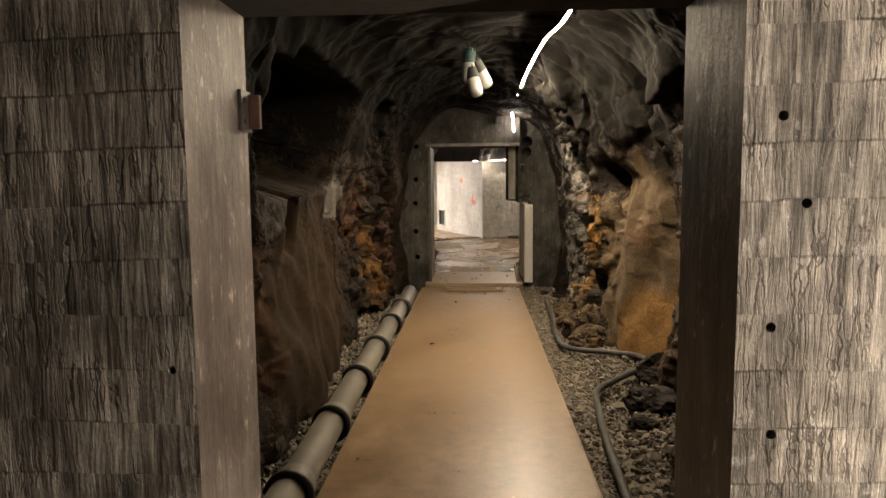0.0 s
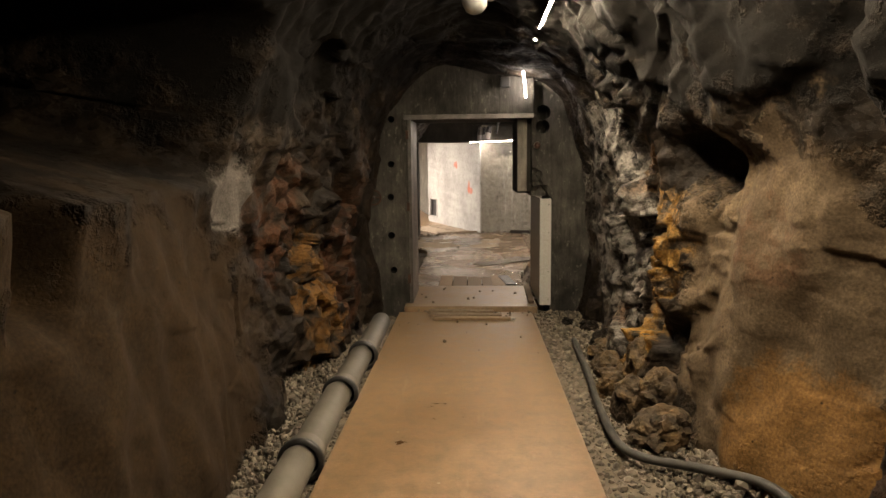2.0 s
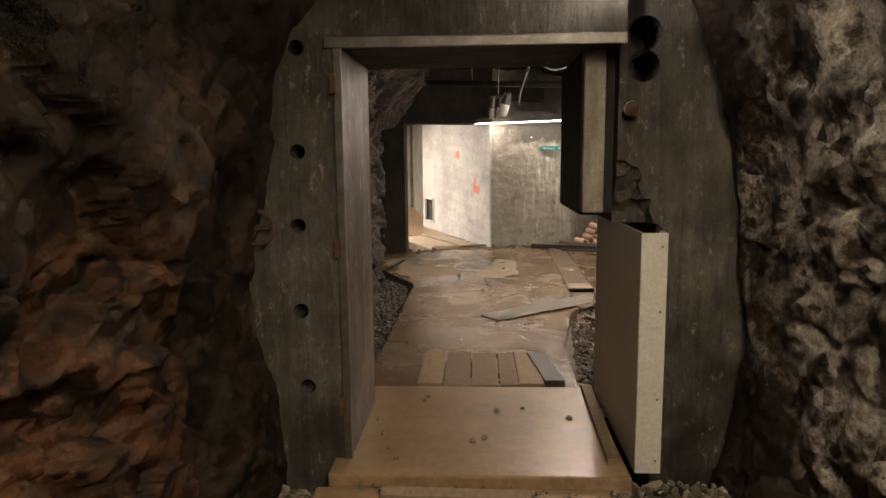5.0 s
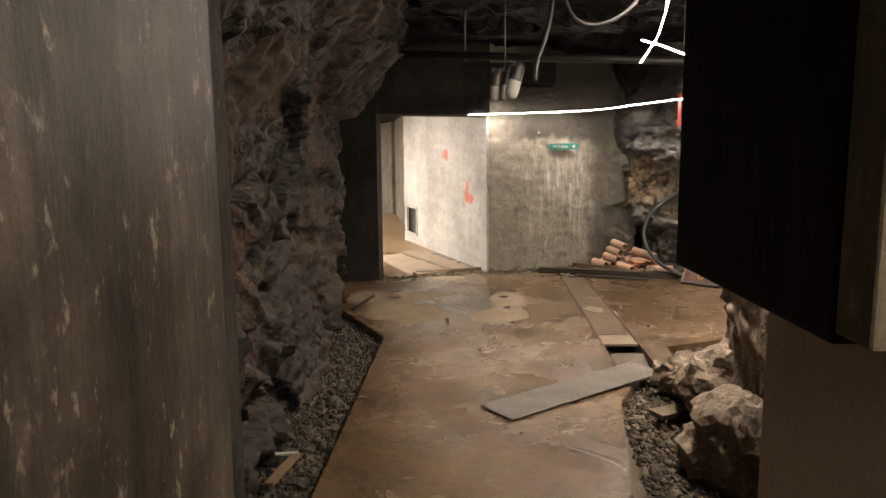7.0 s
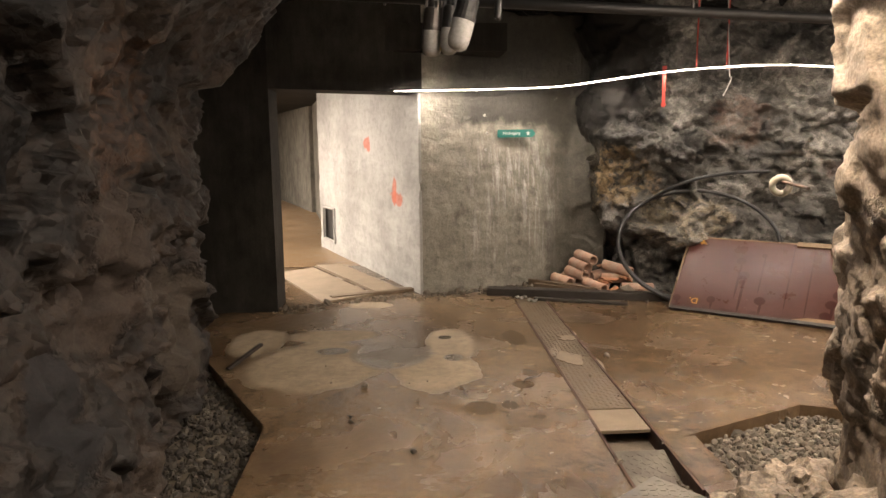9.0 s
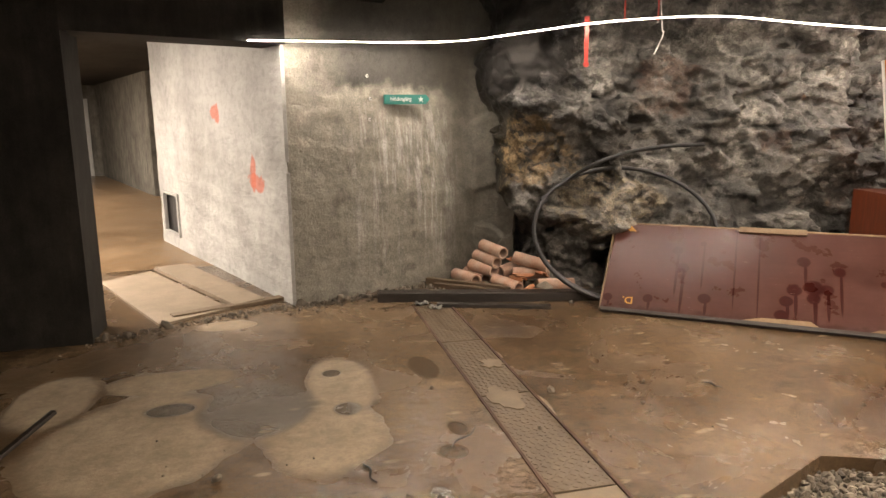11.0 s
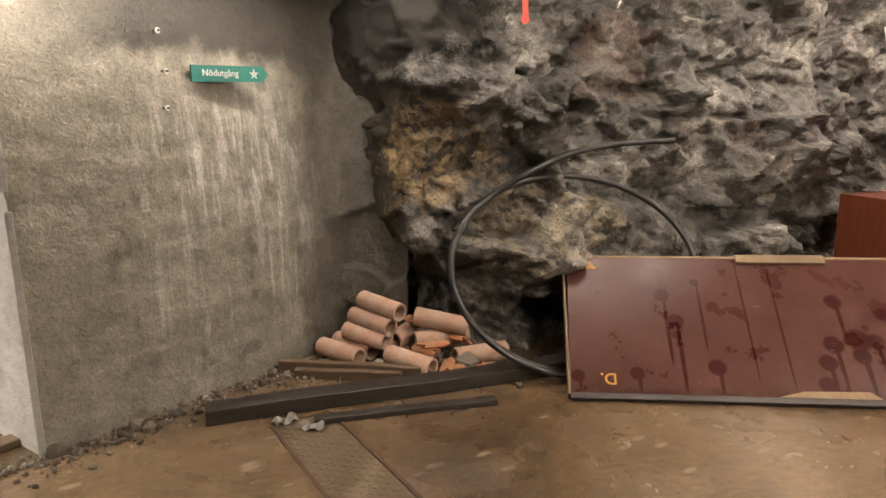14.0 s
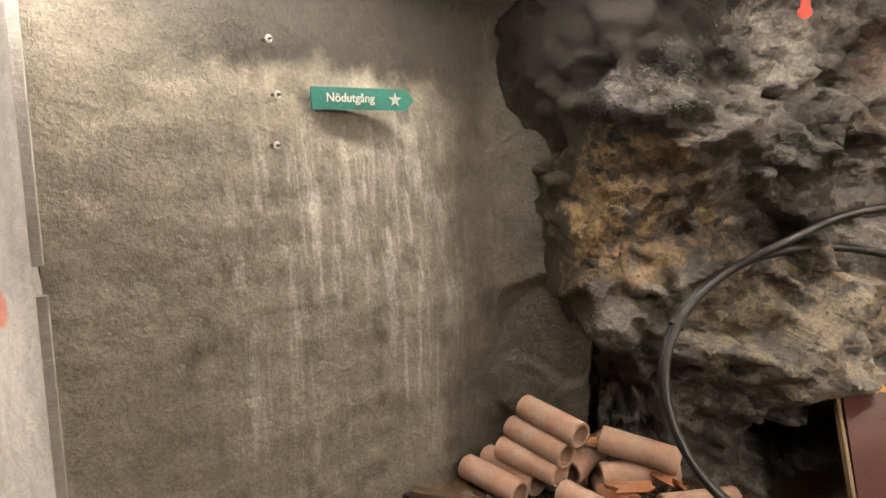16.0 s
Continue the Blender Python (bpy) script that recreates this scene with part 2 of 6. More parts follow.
def wet_floor():
    """Concrete floor with damp brown film, puddle-smooth places and pale dry patches."""
    n = Nodes("wet_floor")
    cloud, mid, fine = n.noise(0.9, 6, 0.6, None, 0.3), n.noise(4.5, 6, 0.65), n.noise(70, 4, 0.7)
    c = n.ramp(cloud, [(0.3, (0.085, 0.05, 0.025)), (0.5, (0.20, 0.13, 0.07)), (0.7, (0.30, 0.21, 0.125))])
    c = n.mix(0.5, c, n.ramp(mid, [(0.32, 0.5), (0.6, 1.1)]), "MULTIPLY")
    wob = n.noise(2.2, 3, 0.5)
    dry = None
    for centre, radius in (((-0.62, 15.42, 0), (0.51, 0.61, 1)), ((0.19, 15.25, 0), (0.32, 0.41, 1)), ((0.33, 15.84, 0), (0.2, 0.44, 1)), ((-0.58, 16.13, 0), (0.37, 0.19, 1)), ((-0.33, 17.14, 0), (0.24, 0.13, 1)), ((-1.14, 16.02, 0), (0.24, 0.43, 1)), ((1.22, 16.05, 0), (0.14, 0.16, 1)), ((1.2, 15.3, 0), (0.13, 0.3, 1))):
        b = n.blob(centre, radius, wob, 0.16)
        dry = b if dry is None else n.math("MAXIMUM", dry, b)
    for centre, radius in (((-0.11, 15.64, 0), (0.33, 0.38, 1)), ((0.3, 16.01, 0), (0.06, 0.06, 1)), ((0.33, 15.5, 0), (0.08, 0.09, 1)), ((-0.53, 15.73, 0), (0.14, 0.09, 1))):
        dry = n.math("MULTIPLY", dry, n.math("SUBTRACT", 1.0, n.blob(centre, radius, wob, 0.12)))
    dry = n.math("MULTIPLY", dry, 0.9)
    c = n.mix(dry, c, n.mix(n.step(mid, 0.3, 0.7), (0.40, 0.31, 0.20), (0.54, 0.43, 0.29)))
    for centre, radius in (((-0.11, 15.64, 0), (0.33, 0.38, 1)), ((0.3, 16.01, 0), (0.06, 0.06, 1)), ((0.33, 15.5, 0), (0.08, 0.09, 1)), ((-0.53, 15.73, 0), (0.14, 0.09, 1))):
        c = n.mix(n.math("MULTIPLY", n.blob(centre, radius, wob, 0.12), 0.7), c, (0.15, 0.13, 0.10))
    pool = None
    for centre, radius in (((0.4, 14.58, 0), (0.11, 0.12, 1)), ((0.58, 14.6, 0), (0.05, 0.08, 1)), ((0.72, 14.93, 0), (0.08, 0.08, 1)), ((0.8, 15.14, 0), (0.06, 0.1, 1)), ((0.72, 14.41, 0), (0.04, 0.04, 1)), ((0.84, 15.96, 0), (0.09, 0.19, 1))):
        b = n.blob(centre, radius, wob, 0.35)
        pool = b if pool is None else n.math("MAXIMUM", pool, b)
    c = n.mix(n.math("MULTIPLY", pool, 0.75), c, (0.085, 0.048, 0.02))
    flakes = n.step(n.voronoi(5.0, "F1", "Distance", (1, 2.4, 1)), 0.26, 0.12)
    c = n.mix(n.math("MULTIPLY", n.math("MULTIPLY", flakes, n.step(n.noise(2.5, 4, 0.6), 0.5, 0.6)), 0.6), c, (0.48, 0.39, 0.27))
    c = n.mix(0.4, c, n.ramp(fine, [(0.3, 0.55), (0.6, 1.1)]), "MULTIPLY")
    c = n.mix(0.45, c, n.ramp(n.noise(16, 6, 0.7), [(0.33, 0.5), (0.6, 1.15)]), "MULTIPLY")
    rough = n.mix(dry, n.ramp(n.noise(1.6, 5, 0.6, None, 0.5), [(0.38, 0.12), (0.55, 0.28), (0.7, 0.45)]), (0.75, 0.75, 0.75))
    rough = n.mix(pool, rough, (0.06, 0.06, 0.06))
    ripple = n.math("MULTIPLY", n.noise(30, 6, 0.75, None, 0.6), n.math("SUBTRACT", 1.0, pool))
    n.bump((fine, 0.35, 0.003), (ripple, 0.45, 0.008), (mid, 0.35, 0.012))
    return n.finish(c, rough)


def sign_wall_render():
    """Sprayed render: warm grey with lime runs below the sign and dark blotches, darker towards the top and the rock
    side.
    """
    n = Nodes("lime_streaked_render")
    cloud, mid, fine = n.noise(1.1, 6, 0.6), n.noise(9, 6, 0.65), n.noise(80, 4, 0.7)
    c = n.ramp(cloud, [(0.25, (0.25, 0.23, 0.18)), (0.5, (0.36, 0.335, 0.27)), (0.75, (0.47, 0.435, 0.355))])
    run = n.noise(1.0, 6, 0.75, (19, 19, 0.9))
    wide = n.noise(1.0, 3, 0.5, (3.5, 3.5, 0.5))
    where = n.math("MULTIPLY", n.step(n.axis(0), 0.5, 0.9), n.step(n.axis(0), 1.95, 1.5))
    where = n.math("MULTIPLY", where, n.math("MULTIPLY", n.step(n.axis(2), 1.66, 1.3), n.step(n.axis(2), 0.05, 0.5)))
    lime = n.math("MULTIPLY", n.math("MULTIPLY", n.step(run, 0.46, 0.62), where), n.step(wide, 0.27, 0.43))
    c = n.mix(n.math("MULTIPLY", lime, 0.55), c, (0.80, 0.79, 0.74))
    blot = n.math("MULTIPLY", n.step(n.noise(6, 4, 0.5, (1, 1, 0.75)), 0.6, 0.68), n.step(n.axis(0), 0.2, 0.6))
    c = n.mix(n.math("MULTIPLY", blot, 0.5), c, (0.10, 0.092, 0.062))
    # darker above sign height, then darker towards the rock end
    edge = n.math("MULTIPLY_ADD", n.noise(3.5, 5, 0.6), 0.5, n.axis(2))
    darkened = n.math("MULTIPLY", n.step(edge, 1.84, 2.0), n.step(n.math("MULTIPLY_ADD", n.noise(2.0, 4, 0.6), 0.5, n.axis(0)), 0.45, 0.95))
    c = n.mix(n.math("MULTIPLY", darkened, 0.93), c, (0.03, 0.027, 0.019))
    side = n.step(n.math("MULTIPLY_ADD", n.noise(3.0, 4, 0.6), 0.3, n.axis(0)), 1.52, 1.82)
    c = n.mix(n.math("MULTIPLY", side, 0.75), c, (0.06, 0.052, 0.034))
    lumps = n.noise(3.2, 6, 0.6, (1, 1, 1.2))
    c = n.mix(0.5, c, n.ramp(fine, [(0.32, 0.4), (0.62, 1.25)]), "MULTIPLY")
    c = n.mix(0.6, c, n.ramp(mid, [(0.3, 0.45), (0.65, 1.25)]), "MULTIPLY")
    n.bump((fine, 0.6, 0.006), (mid, 0.75, 0.024), (lumps, 0.6, 0.05))
    return n.finish(c, 0.75)


def whitewash():
    n = Nodes("whitewashed_block")
    cloud, mid, fine = n.noise(1.3, 6, 0.6), n.noise(10, 6, 0.7, (1, 1, 1.4)), n.noise(70, 4, 0.7)
    c = n.ramp(cloud, [(0.3, (0.42, 0.41, 0.38)), (0.6, (0.68, 0.67, 0.63))])
    wob = n.noise(5, 4, 0.6)
    for centre, radius in (((-0.08, 18.17, 0.93), (0.3, 0.24, 0.07)), ((-0.1, 18.2, 1.0), (0.3, 0.06, 0.2)), ((-0.42, 19.03, 1.5), (0.4, 0.14, 0.09))):
        c = n.mix(n.math("MULTIPLY", n.blob(centre, radius, wob, 0.7), 0.75), c, (0.85, 0.2, 0.1))
    c = n.mix(0.5, c, n.ramp(mid, [(0.3, 0.55), (0.55, 1.05)]), "MULTIPLY")
    n.bump((fine, 0.4, 0.004), (mid, 0.8, 0.02))
    return n.finish(c, 0.85)


def stained_board():
    n = Nodes("stained_formply")
    cloud, grain, fine = n.noise(2.5, 5, 0.6), n.noise(1.0, 5, 0.65, (3, 40, 40)), n.noise(150, 3, 0.6)
    c = n.ramp(cloud, [(0.3, (0.085, 0.035, 0.027)), (0.7, (0.135, 0.058, 0.045))])
    c = n.mix(0.12, c, n.ramp(grain, [(0.3, 0.6), (0.65, 1.2)]), "MULTIPLY")
    wob = n.noise(14, 3, 0.6)
    for x, y, r, drip in ((0.5, 0.58, 0.045, 0.4), (0.55, 0.42, 0.05, 0.4), (0.68, 0.66, 0.025, 0.4), (0.72, 0.16, 0.05, 0.14), (0.33, 0.12, 0.04, 0.1),
                          (1.25, 0.2, 0.05, 0.15), (1.3, 0.3, 0.055, 0.22), (1.42, 0.33, 0.07, 0.3), (1.5, 0.32, 0.05, 0.25), (1.42, 0.24, 0.05, 0.2),
                          (1.36, 0.55, 0.05, 0.2), (1.58, 0.48, 0.045, 0.35), (1.85, 0.4, 0.03, 0.3), (1.22, 0.08, 0.05, 0.06), (2.02, 0.68, 0.03, 0.5),
                          (2.06, 0.76, 0.03, 0.55), (0.04, 0.1, 0.04, 0.08), (0.9, 0.8, 0.012, 0.7), (1.06, 0.78, 0.014, 0.72)):
        spot = n.blob((x, y, 0.02), (r, r, 1), wob, 0.07)
        run = n.blob((x + 0.01, y - drip * 0.5, 0.02), (0.006 + r * 0.13, drip * 0.62, 1), wob, 0.06)
        c = n.mix(n.math("MULTIPLY", n.math("MAXIMUM", spot, run), 0.97), c, (0.045, 0.006, 0.004))
    scratch = n.math("MULTIPLY", n.step(n.noise(1.0, 3, 0.6, (9, 90, 1), 0.4), 0.66, 0.7), n.step(cloud, 0.5, 0.6))
    c = n.mix(n.math("MULTIPLY", scratch, 0.5), c, (0.4, 0.33, 0.28))
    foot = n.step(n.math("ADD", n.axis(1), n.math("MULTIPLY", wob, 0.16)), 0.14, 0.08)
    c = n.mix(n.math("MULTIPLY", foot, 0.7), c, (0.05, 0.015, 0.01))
    n.bump((fine, 0.1, 0.001), (grain, 0.06, 0.002))
    return n.finish(c, n.ramp(n.noise(5, 5, 0.6), [(0.3, 0.24), (0.7, 0.4)]), 0.0, 0.22)


def orange_panel():
    n = Nodes("orange_varnish")
    cloud, fine = n.noise(3, 5, 0.6), n.noise(1.0, 4, 0.6, (50, 50, 4))
    c = n.ramp(cloud, [(0.3, (0.80, 0.15, 0.001)), (0.7, (1.0, 0.26, 0.001))])
    low = n.step(n.math("ADD", n.axis(2), n.math("MULTIPLY", cloud, 0.3)), 0.75, 0.2)
    c = n.mix(n.math("MULTIPLY", low, 0.45), c, (0.25, 0.04, 0.006))
    chips = n.math("MULTIPLY", n.step(n.noise(24, 4, 0.6, (1, 1, 0.3)), 0.60, 0.63), n.math("MAXIMUM", n.blob((0.30, 0, 0.58), (0.08, 1, 0.36), cloud, 0.3), n.blob((0.52, 0, 0.4), (0.14, 1, 0.25), cloud, 0.3)))
    c = n.mix(chips, c, (0.75, 0.66, 0.58))
    c = n.mix(0.3, c, n.ramp(fine, [(0.3, 0.6), (0.6, 1.1)]), "MULTIPLY")
    n.bump((fine, 0.1, 0.002),)
    return n.finish(c, 0.5, 0.0, 0.1)


TAN = (0.046, 0.0275, 0.0125)
OCHRE = (0.26, 0.13, 0.032)
RUST = (0.105, 0.046, 0.023)
PALE = (0.22, 0.20, 0.18)
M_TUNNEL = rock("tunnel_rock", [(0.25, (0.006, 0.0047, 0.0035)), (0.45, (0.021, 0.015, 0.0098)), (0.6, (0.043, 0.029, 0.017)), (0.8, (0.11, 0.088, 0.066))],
                ochre=[((1.2, 8.3, 1.1), (0.7, 1.5, 1.3), (0.27, 0.25, 0.222), 0.95), ((1.25, 6.85, 1.0), (0.5, 0.3, 0.42), (0.34, 0.19, 0.05), 1.0), ((1.2, 7.1, 0.35), (0.5, 0.3, 0.45), (0.38, 0.21, 0.05), 1.0), ((1.3, 4.8, 0.2), (0.5, 0.3, 0.32), RUST, 0.55),
                       ((-1.3, 7.7, 0.5), (0.5, 0.5, 0.6), OCHRE, 0.7), ((-1.3, 7.0, 1.2), (0.5, 0.5, 0.5), RUST, 0.8), ((-1.2, 8.5, 0.7), (0.5, 0.6, 0.7), RUST, 0.8), ((-1.2, 8.1, 0.35), (0.5, 0.35, 0.35), OCHRE, 0.8), ((-1.2, 8.9, 1.6), (0.5, 0.5, 0.4), (0.08, 0.05, 0.03), 0.8), ((1.2, 8.2, 0.25), (0.5, 0.4, 0.3), (0.16, 0.09, 0.045), 0.8), ((1.3, 7.3, 1.5), (0.5, 0.3, 0.3), (0.2, 0.1, 0.03), 0.7), ((-1.35, 3.6, 0.7), (0.6, 0.35, 0.5), RUST, 0.5),
                       ((1.4, 5.9, 1.1), (0.5, 0.3, 0.3), RUST, 0.6), ((1.4, 3.4, 0.5), (0.5, 0.3, 0.5), RUST, 0.5)],
                # first entry is no mud: the roof's shade put into near-black colour
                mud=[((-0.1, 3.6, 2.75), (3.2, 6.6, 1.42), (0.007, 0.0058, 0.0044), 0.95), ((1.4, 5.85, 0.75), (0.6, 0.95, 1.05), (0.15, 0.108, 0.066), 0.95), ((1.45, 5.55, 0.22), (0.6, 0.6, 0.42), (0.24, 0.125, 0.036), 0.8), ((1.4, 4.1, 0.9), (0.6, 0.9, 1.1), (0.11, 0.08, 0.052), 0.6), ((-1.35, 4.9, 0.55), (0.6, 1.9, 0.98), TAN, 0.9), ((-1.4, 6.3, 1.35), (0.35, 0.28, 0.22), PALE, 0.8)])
M_ROCK = rock("chamber_rock", [(0.27, (0.015, 0.0145, 0.013)), (0.43, (0.11, 0.104, 0.092)), (0.58, (0.25, 0.235, 0.205)), (0.75, (0.55, 0.52, 0.46))],
              ochre=[((2.15, 17.6, 1.15), (0.4, 0.4, 0.35), (0.42, 0.30, 0.16), 0.8), ((3.2, 17.2, 1.65), (0.35, 0.5, 0.25), RUST, 0.6), ((4.0, 16.8, 1.25), (0.25, 0.5, 0.12), RUST, 0.6),
                     ((2.75, 17.4, 0.75), (0.5, 0.6, 0.3), (0.42, 0.34, 0.22), 0.6)],
              # dark entries: the corner cove, then near-black towards the top beside it
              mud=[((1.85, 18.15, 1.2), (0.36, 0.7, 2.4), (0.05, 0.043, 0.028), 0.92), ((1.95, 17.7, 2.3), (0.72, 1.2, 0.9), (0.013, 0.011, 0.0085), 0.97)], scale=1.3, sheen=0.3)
M_PASSAGE = rock("passage_rock", [(0.22, (0.14, 0.112, 0.084)), (0.42, (0.38, 0.30, 0.22)), (0.6, (0.50, 0.40, 0.29)), (0.8, (0.60, 0.50, 0.39))],
                 ochre=[((1.4, 12.5, 1.15), (0.4, 0.07, 0.28), (0.5, 0.05, 0.02), 1.0), ((1.4, 12.42, 0.95), (0.4, 0.14, 0.07), (0.45, 0.05, 0.02), 1.0)], mud=[((1.35, 12.2, 1.2), (0.8, 0.6, 0.9), (0.54, 0.43, 0.31), 0.8), ((1.45, 12.95, 1.7), (0.6, 0.4, 0.5), (0.45, 0.36, 0.26), 0.7)], scale=1.2, sheen=0.3)
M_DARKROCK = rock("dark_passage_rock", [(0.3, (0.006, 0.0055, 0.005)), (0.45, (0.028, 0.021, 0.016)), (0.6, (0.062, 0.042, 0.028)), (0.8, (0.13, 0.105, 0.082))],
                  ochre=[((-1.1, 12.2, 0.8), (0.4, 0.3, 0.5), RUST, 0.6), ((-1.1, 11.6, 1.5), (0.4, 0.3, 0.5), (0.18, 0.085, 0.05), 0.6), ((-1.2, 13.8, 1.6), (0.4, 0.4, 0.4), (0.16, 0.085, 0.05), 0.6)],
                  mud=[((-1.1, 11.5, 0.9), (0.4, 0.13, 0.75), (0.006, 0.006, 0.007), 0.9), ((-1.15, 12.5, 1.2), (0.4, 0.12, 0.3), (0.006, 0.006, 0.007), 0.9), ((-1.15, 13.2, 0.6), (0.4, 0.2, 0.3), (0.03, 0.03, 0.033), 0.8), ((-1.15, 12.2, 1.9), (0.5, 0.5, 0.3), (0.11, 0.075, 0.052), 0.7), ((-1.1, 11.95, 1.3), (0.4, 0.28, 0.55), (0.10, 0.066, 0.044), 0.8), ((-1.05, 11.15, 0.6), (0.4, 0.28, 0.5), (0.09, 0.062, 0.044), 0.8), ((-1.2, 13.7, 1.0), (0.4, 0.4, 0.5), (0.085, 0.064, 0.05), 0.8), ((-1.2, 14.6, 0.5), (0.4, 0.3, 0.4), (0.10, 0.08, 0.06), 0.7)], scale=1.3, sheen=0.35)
M_RUBBLE = rock("split_rubble", [(0.3, (0.03, 0.022, 0.015)), (0.45, (0.10, 0.072, 0.045)), (0.6, (0.20, 0.13, 0.06)), (0.8, (0.34, 0.22, 0.09))], scale=1.5)
# roof rock: its lack of light is put into a near-black colour
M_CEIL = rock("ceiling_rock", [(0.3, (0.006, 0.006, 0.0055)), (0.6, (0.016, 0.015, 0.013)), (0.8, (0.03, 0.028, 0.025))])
M_BOARDED = concrete("board_marked_concrete", (0.27, 0.248, 0.208), (0.62, 0.58, 0.505), 0.35, 0.135, 1.0, 0.75, 0.85, 0.3)
M_JAMB = concrete("jamb_concrete", (0.11, 0.09, 0.074), (0.38, 0.325, 0.28), 0.6, 0.0, 0.7, 0.5, 0.0, 0.9)
# jamb face only: the light on it is put into a paler concrete
M_LITJAMB = concrete("lit_jamb_concrete", (0.36, 0.325, 0.27), (0.54, 0.50, 0.43), 0.4, 0.0, 0.6, 0.7, 0.1, 0.4)
M_WALL2 = concrete("doorway_concrete", (0.034, 0.031, 0.026), (0.155, 0.144, 0.122), 0.5, 0.16, 0.8, 0.8, 0.3, 0.8)
M_PLAIN = concrete("plain_concrete", (0.20, 0.185, 0.15), (0.30, 0.275, 0.23), 0.35, 0.0, 0.5)
# for unlit lintels, ceilings and pier: their shade is put into this colour
M_DARKCON = concrete("dark_concrete", (0.028, 0.0255, 0.021), (0.055, 0.05, 0.041), 0.3, 0.0, 0.5)
M_SLAB = painted_slab()
M_FLOOR = wet_floor()
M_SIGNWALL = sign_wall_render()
M_WASH = whitewash()
M_BOARD = stained_board()
M_ORANGE = orange_panel()
M_GRAVELBED = simple("gravel_bed", (0.14, 0.11, 0.075), (0.22, 0.178, 0.125), 9, 0.95, 0, 70, 1.0)


def stone_material(name, k):
    n = Nodes(name)
    c = n.ramp(n.island(), [(p, tuple(k * v for v in col)) for p, col in ((0, (0.10, 0.08, 0.056)), (0.5, (0.20, 0.162, 0.116)), (0.85, (0.32, 0.266, 0.196)), (1, (0.46, 0.395, 0.30)))])
    f = n.noise(90, 3, 0.6)
    c = n.mix(0.5, c, n.ramp(f, [(0.3, 0.5), (0.65, 1.1)]), "MULTIPLY")
    n.bump((f, 0.4, 0.003),)
    return n.finish(c, 0.85)


M_STONE = stone_material("gravel_stone", 0.8)
M_STONEDARK = stone_material("dark_gravel_stone", 0.35)
M_PIPE = simple("grey_plastic_pipe", (0.19, 0.17, 0.135), (0.27, 0.245, 0.2), 5, 0.5, 0, 60, 0.15)
M_RUBBER = simple("black_rubber", (0.010, 0.010, 0.010), (0.02, 0.02, 0.019), 20, 0.42, 0, 150, 0.2)
M_DUSTYHOSE = simple("dusty_rubber", (0.03, 0.028, 0.024), (0.075, 0.068, 0.055), 12, 0.7, 0, 150, 0.3)
M_CLAY = simple("fired_clay", (0.78, 0.44, 0.29), (0.86, 0.66, 0.52), 7, 0.8, 0, 60, 0.4, None, 0.35)
M_SHARD = simple("fresh_clay_break", (0.55, 0.19, 0.07), (0.6, 0.3, 0.15), 9, 0.85, 0, 60, 0.4)
M_WOOD = simple("pale_rough_timber", (0.33, 0.21, 0.105), (0.42, 0.29, 0.16), 5, 0.75, 0, 30, 0.4, (4, 4, 14), 0.4)
M_WOODDUST = simple("dusty_timber", (0.26, 0.18, 0.105), (0.36, 0.26, 0.165), 6, 0.85, 0, 40, 0.4, (8, 3, 8), 0.35)
M_WOODDARK = simple("black_wet_timber", (0.02, 0.015, 0.011), (0.055, 0.043, 0.033), 7, 0.45, 0, 40, 0.5, (3, 14, 14))
M_WOODBROWN = simple("brown_timber", (0.12, 0.075, 0.038), (0.2, 0.13, 0.07), 6, 0.7, 0, 40, 0.4, (3, 12, 12))
M_WHITE = simple("white_paint", (0.70, 0.68, 0.62), (0.78, 0.76, 0.70), 4, 0.5, 0, 60, 0.1)
# same white paint, the side sheet's shade put into a beige tone
M_WHITESHADE = simple("shaded_white_paint", (0.68, 0.62, 0.53), (0.75, 0.69, 0.60), 2, 0.5, 0, 60, 0.1)
M_STEEL = simple("worn_steel", (0.16, 0.15, 0.14), (0.28, 0.26, 0.24), 9, 0.45, 0.8, 60, 0.3)
M_RUSTY = simple("rusty_steel", (0.08, 0.04, 0.025), (0.16, 0.08, 0.045), 12, 0.8, 0.2, 70, 0.5)
M_BLACK = simple("black_plastic", (0.015, 0.015, 0.015), (0.03, 0.03, 0.03), 9, 0.5)
M_TEAL = simple("teal_lamp_plastic", (0.05, 0.13, 0.13), (0.08, 0.17, 0.17), 9, 0.5)
M_OPAL = simple("opal_glass", (0.62, 0.6, 0.57), (0.68, 0.67, 0.64), 4, 0.2, 0, 60, 0.02)
M_GREEN = simple("green_sign_enamel", (0.0, 0.19, 0.155), (0.005, 0.23, 0.185), 4, 0.4, 0, 60, 0.05)
M_LETTER = simple("white_lettering", (0.75, 0.78, 0.74), (0.8, 0.82, 0.78), 4, 0.5, 0, 60, 0.02)
M_RED = simple("red_strap", (0.62, 0.05, 0.03), (0.7, 0.08, 0.05), 9, 0.5)
M_REDWOOD = simple("red_brown_varnish", (0.15, 0.032, 0.012), (0.24, 0.055, 0.02), 3, 0.35, 0, 30, 0.15, (14, 14, 2))
M_CHALK = simple("yellow_chalk", (0.75, 0.38, 0.06), (0.8, 0.45, 0.1), 20, 0.9)
M_PAPER = simple("crumpled_white_plastic", (0.6, 0.58, 0.52), (0.7, 0.68, 0.62), 9, 0.6)
M_CREAM = simple("cream_glaze", (0.5, 0.44, 0.33), (0.6, 0.54, 0.43), 6, 0.4, 0, 60, 0.1)
M_LED = glow("led_light", (1.0, 0.85, 0.72), STRIP_POWER)
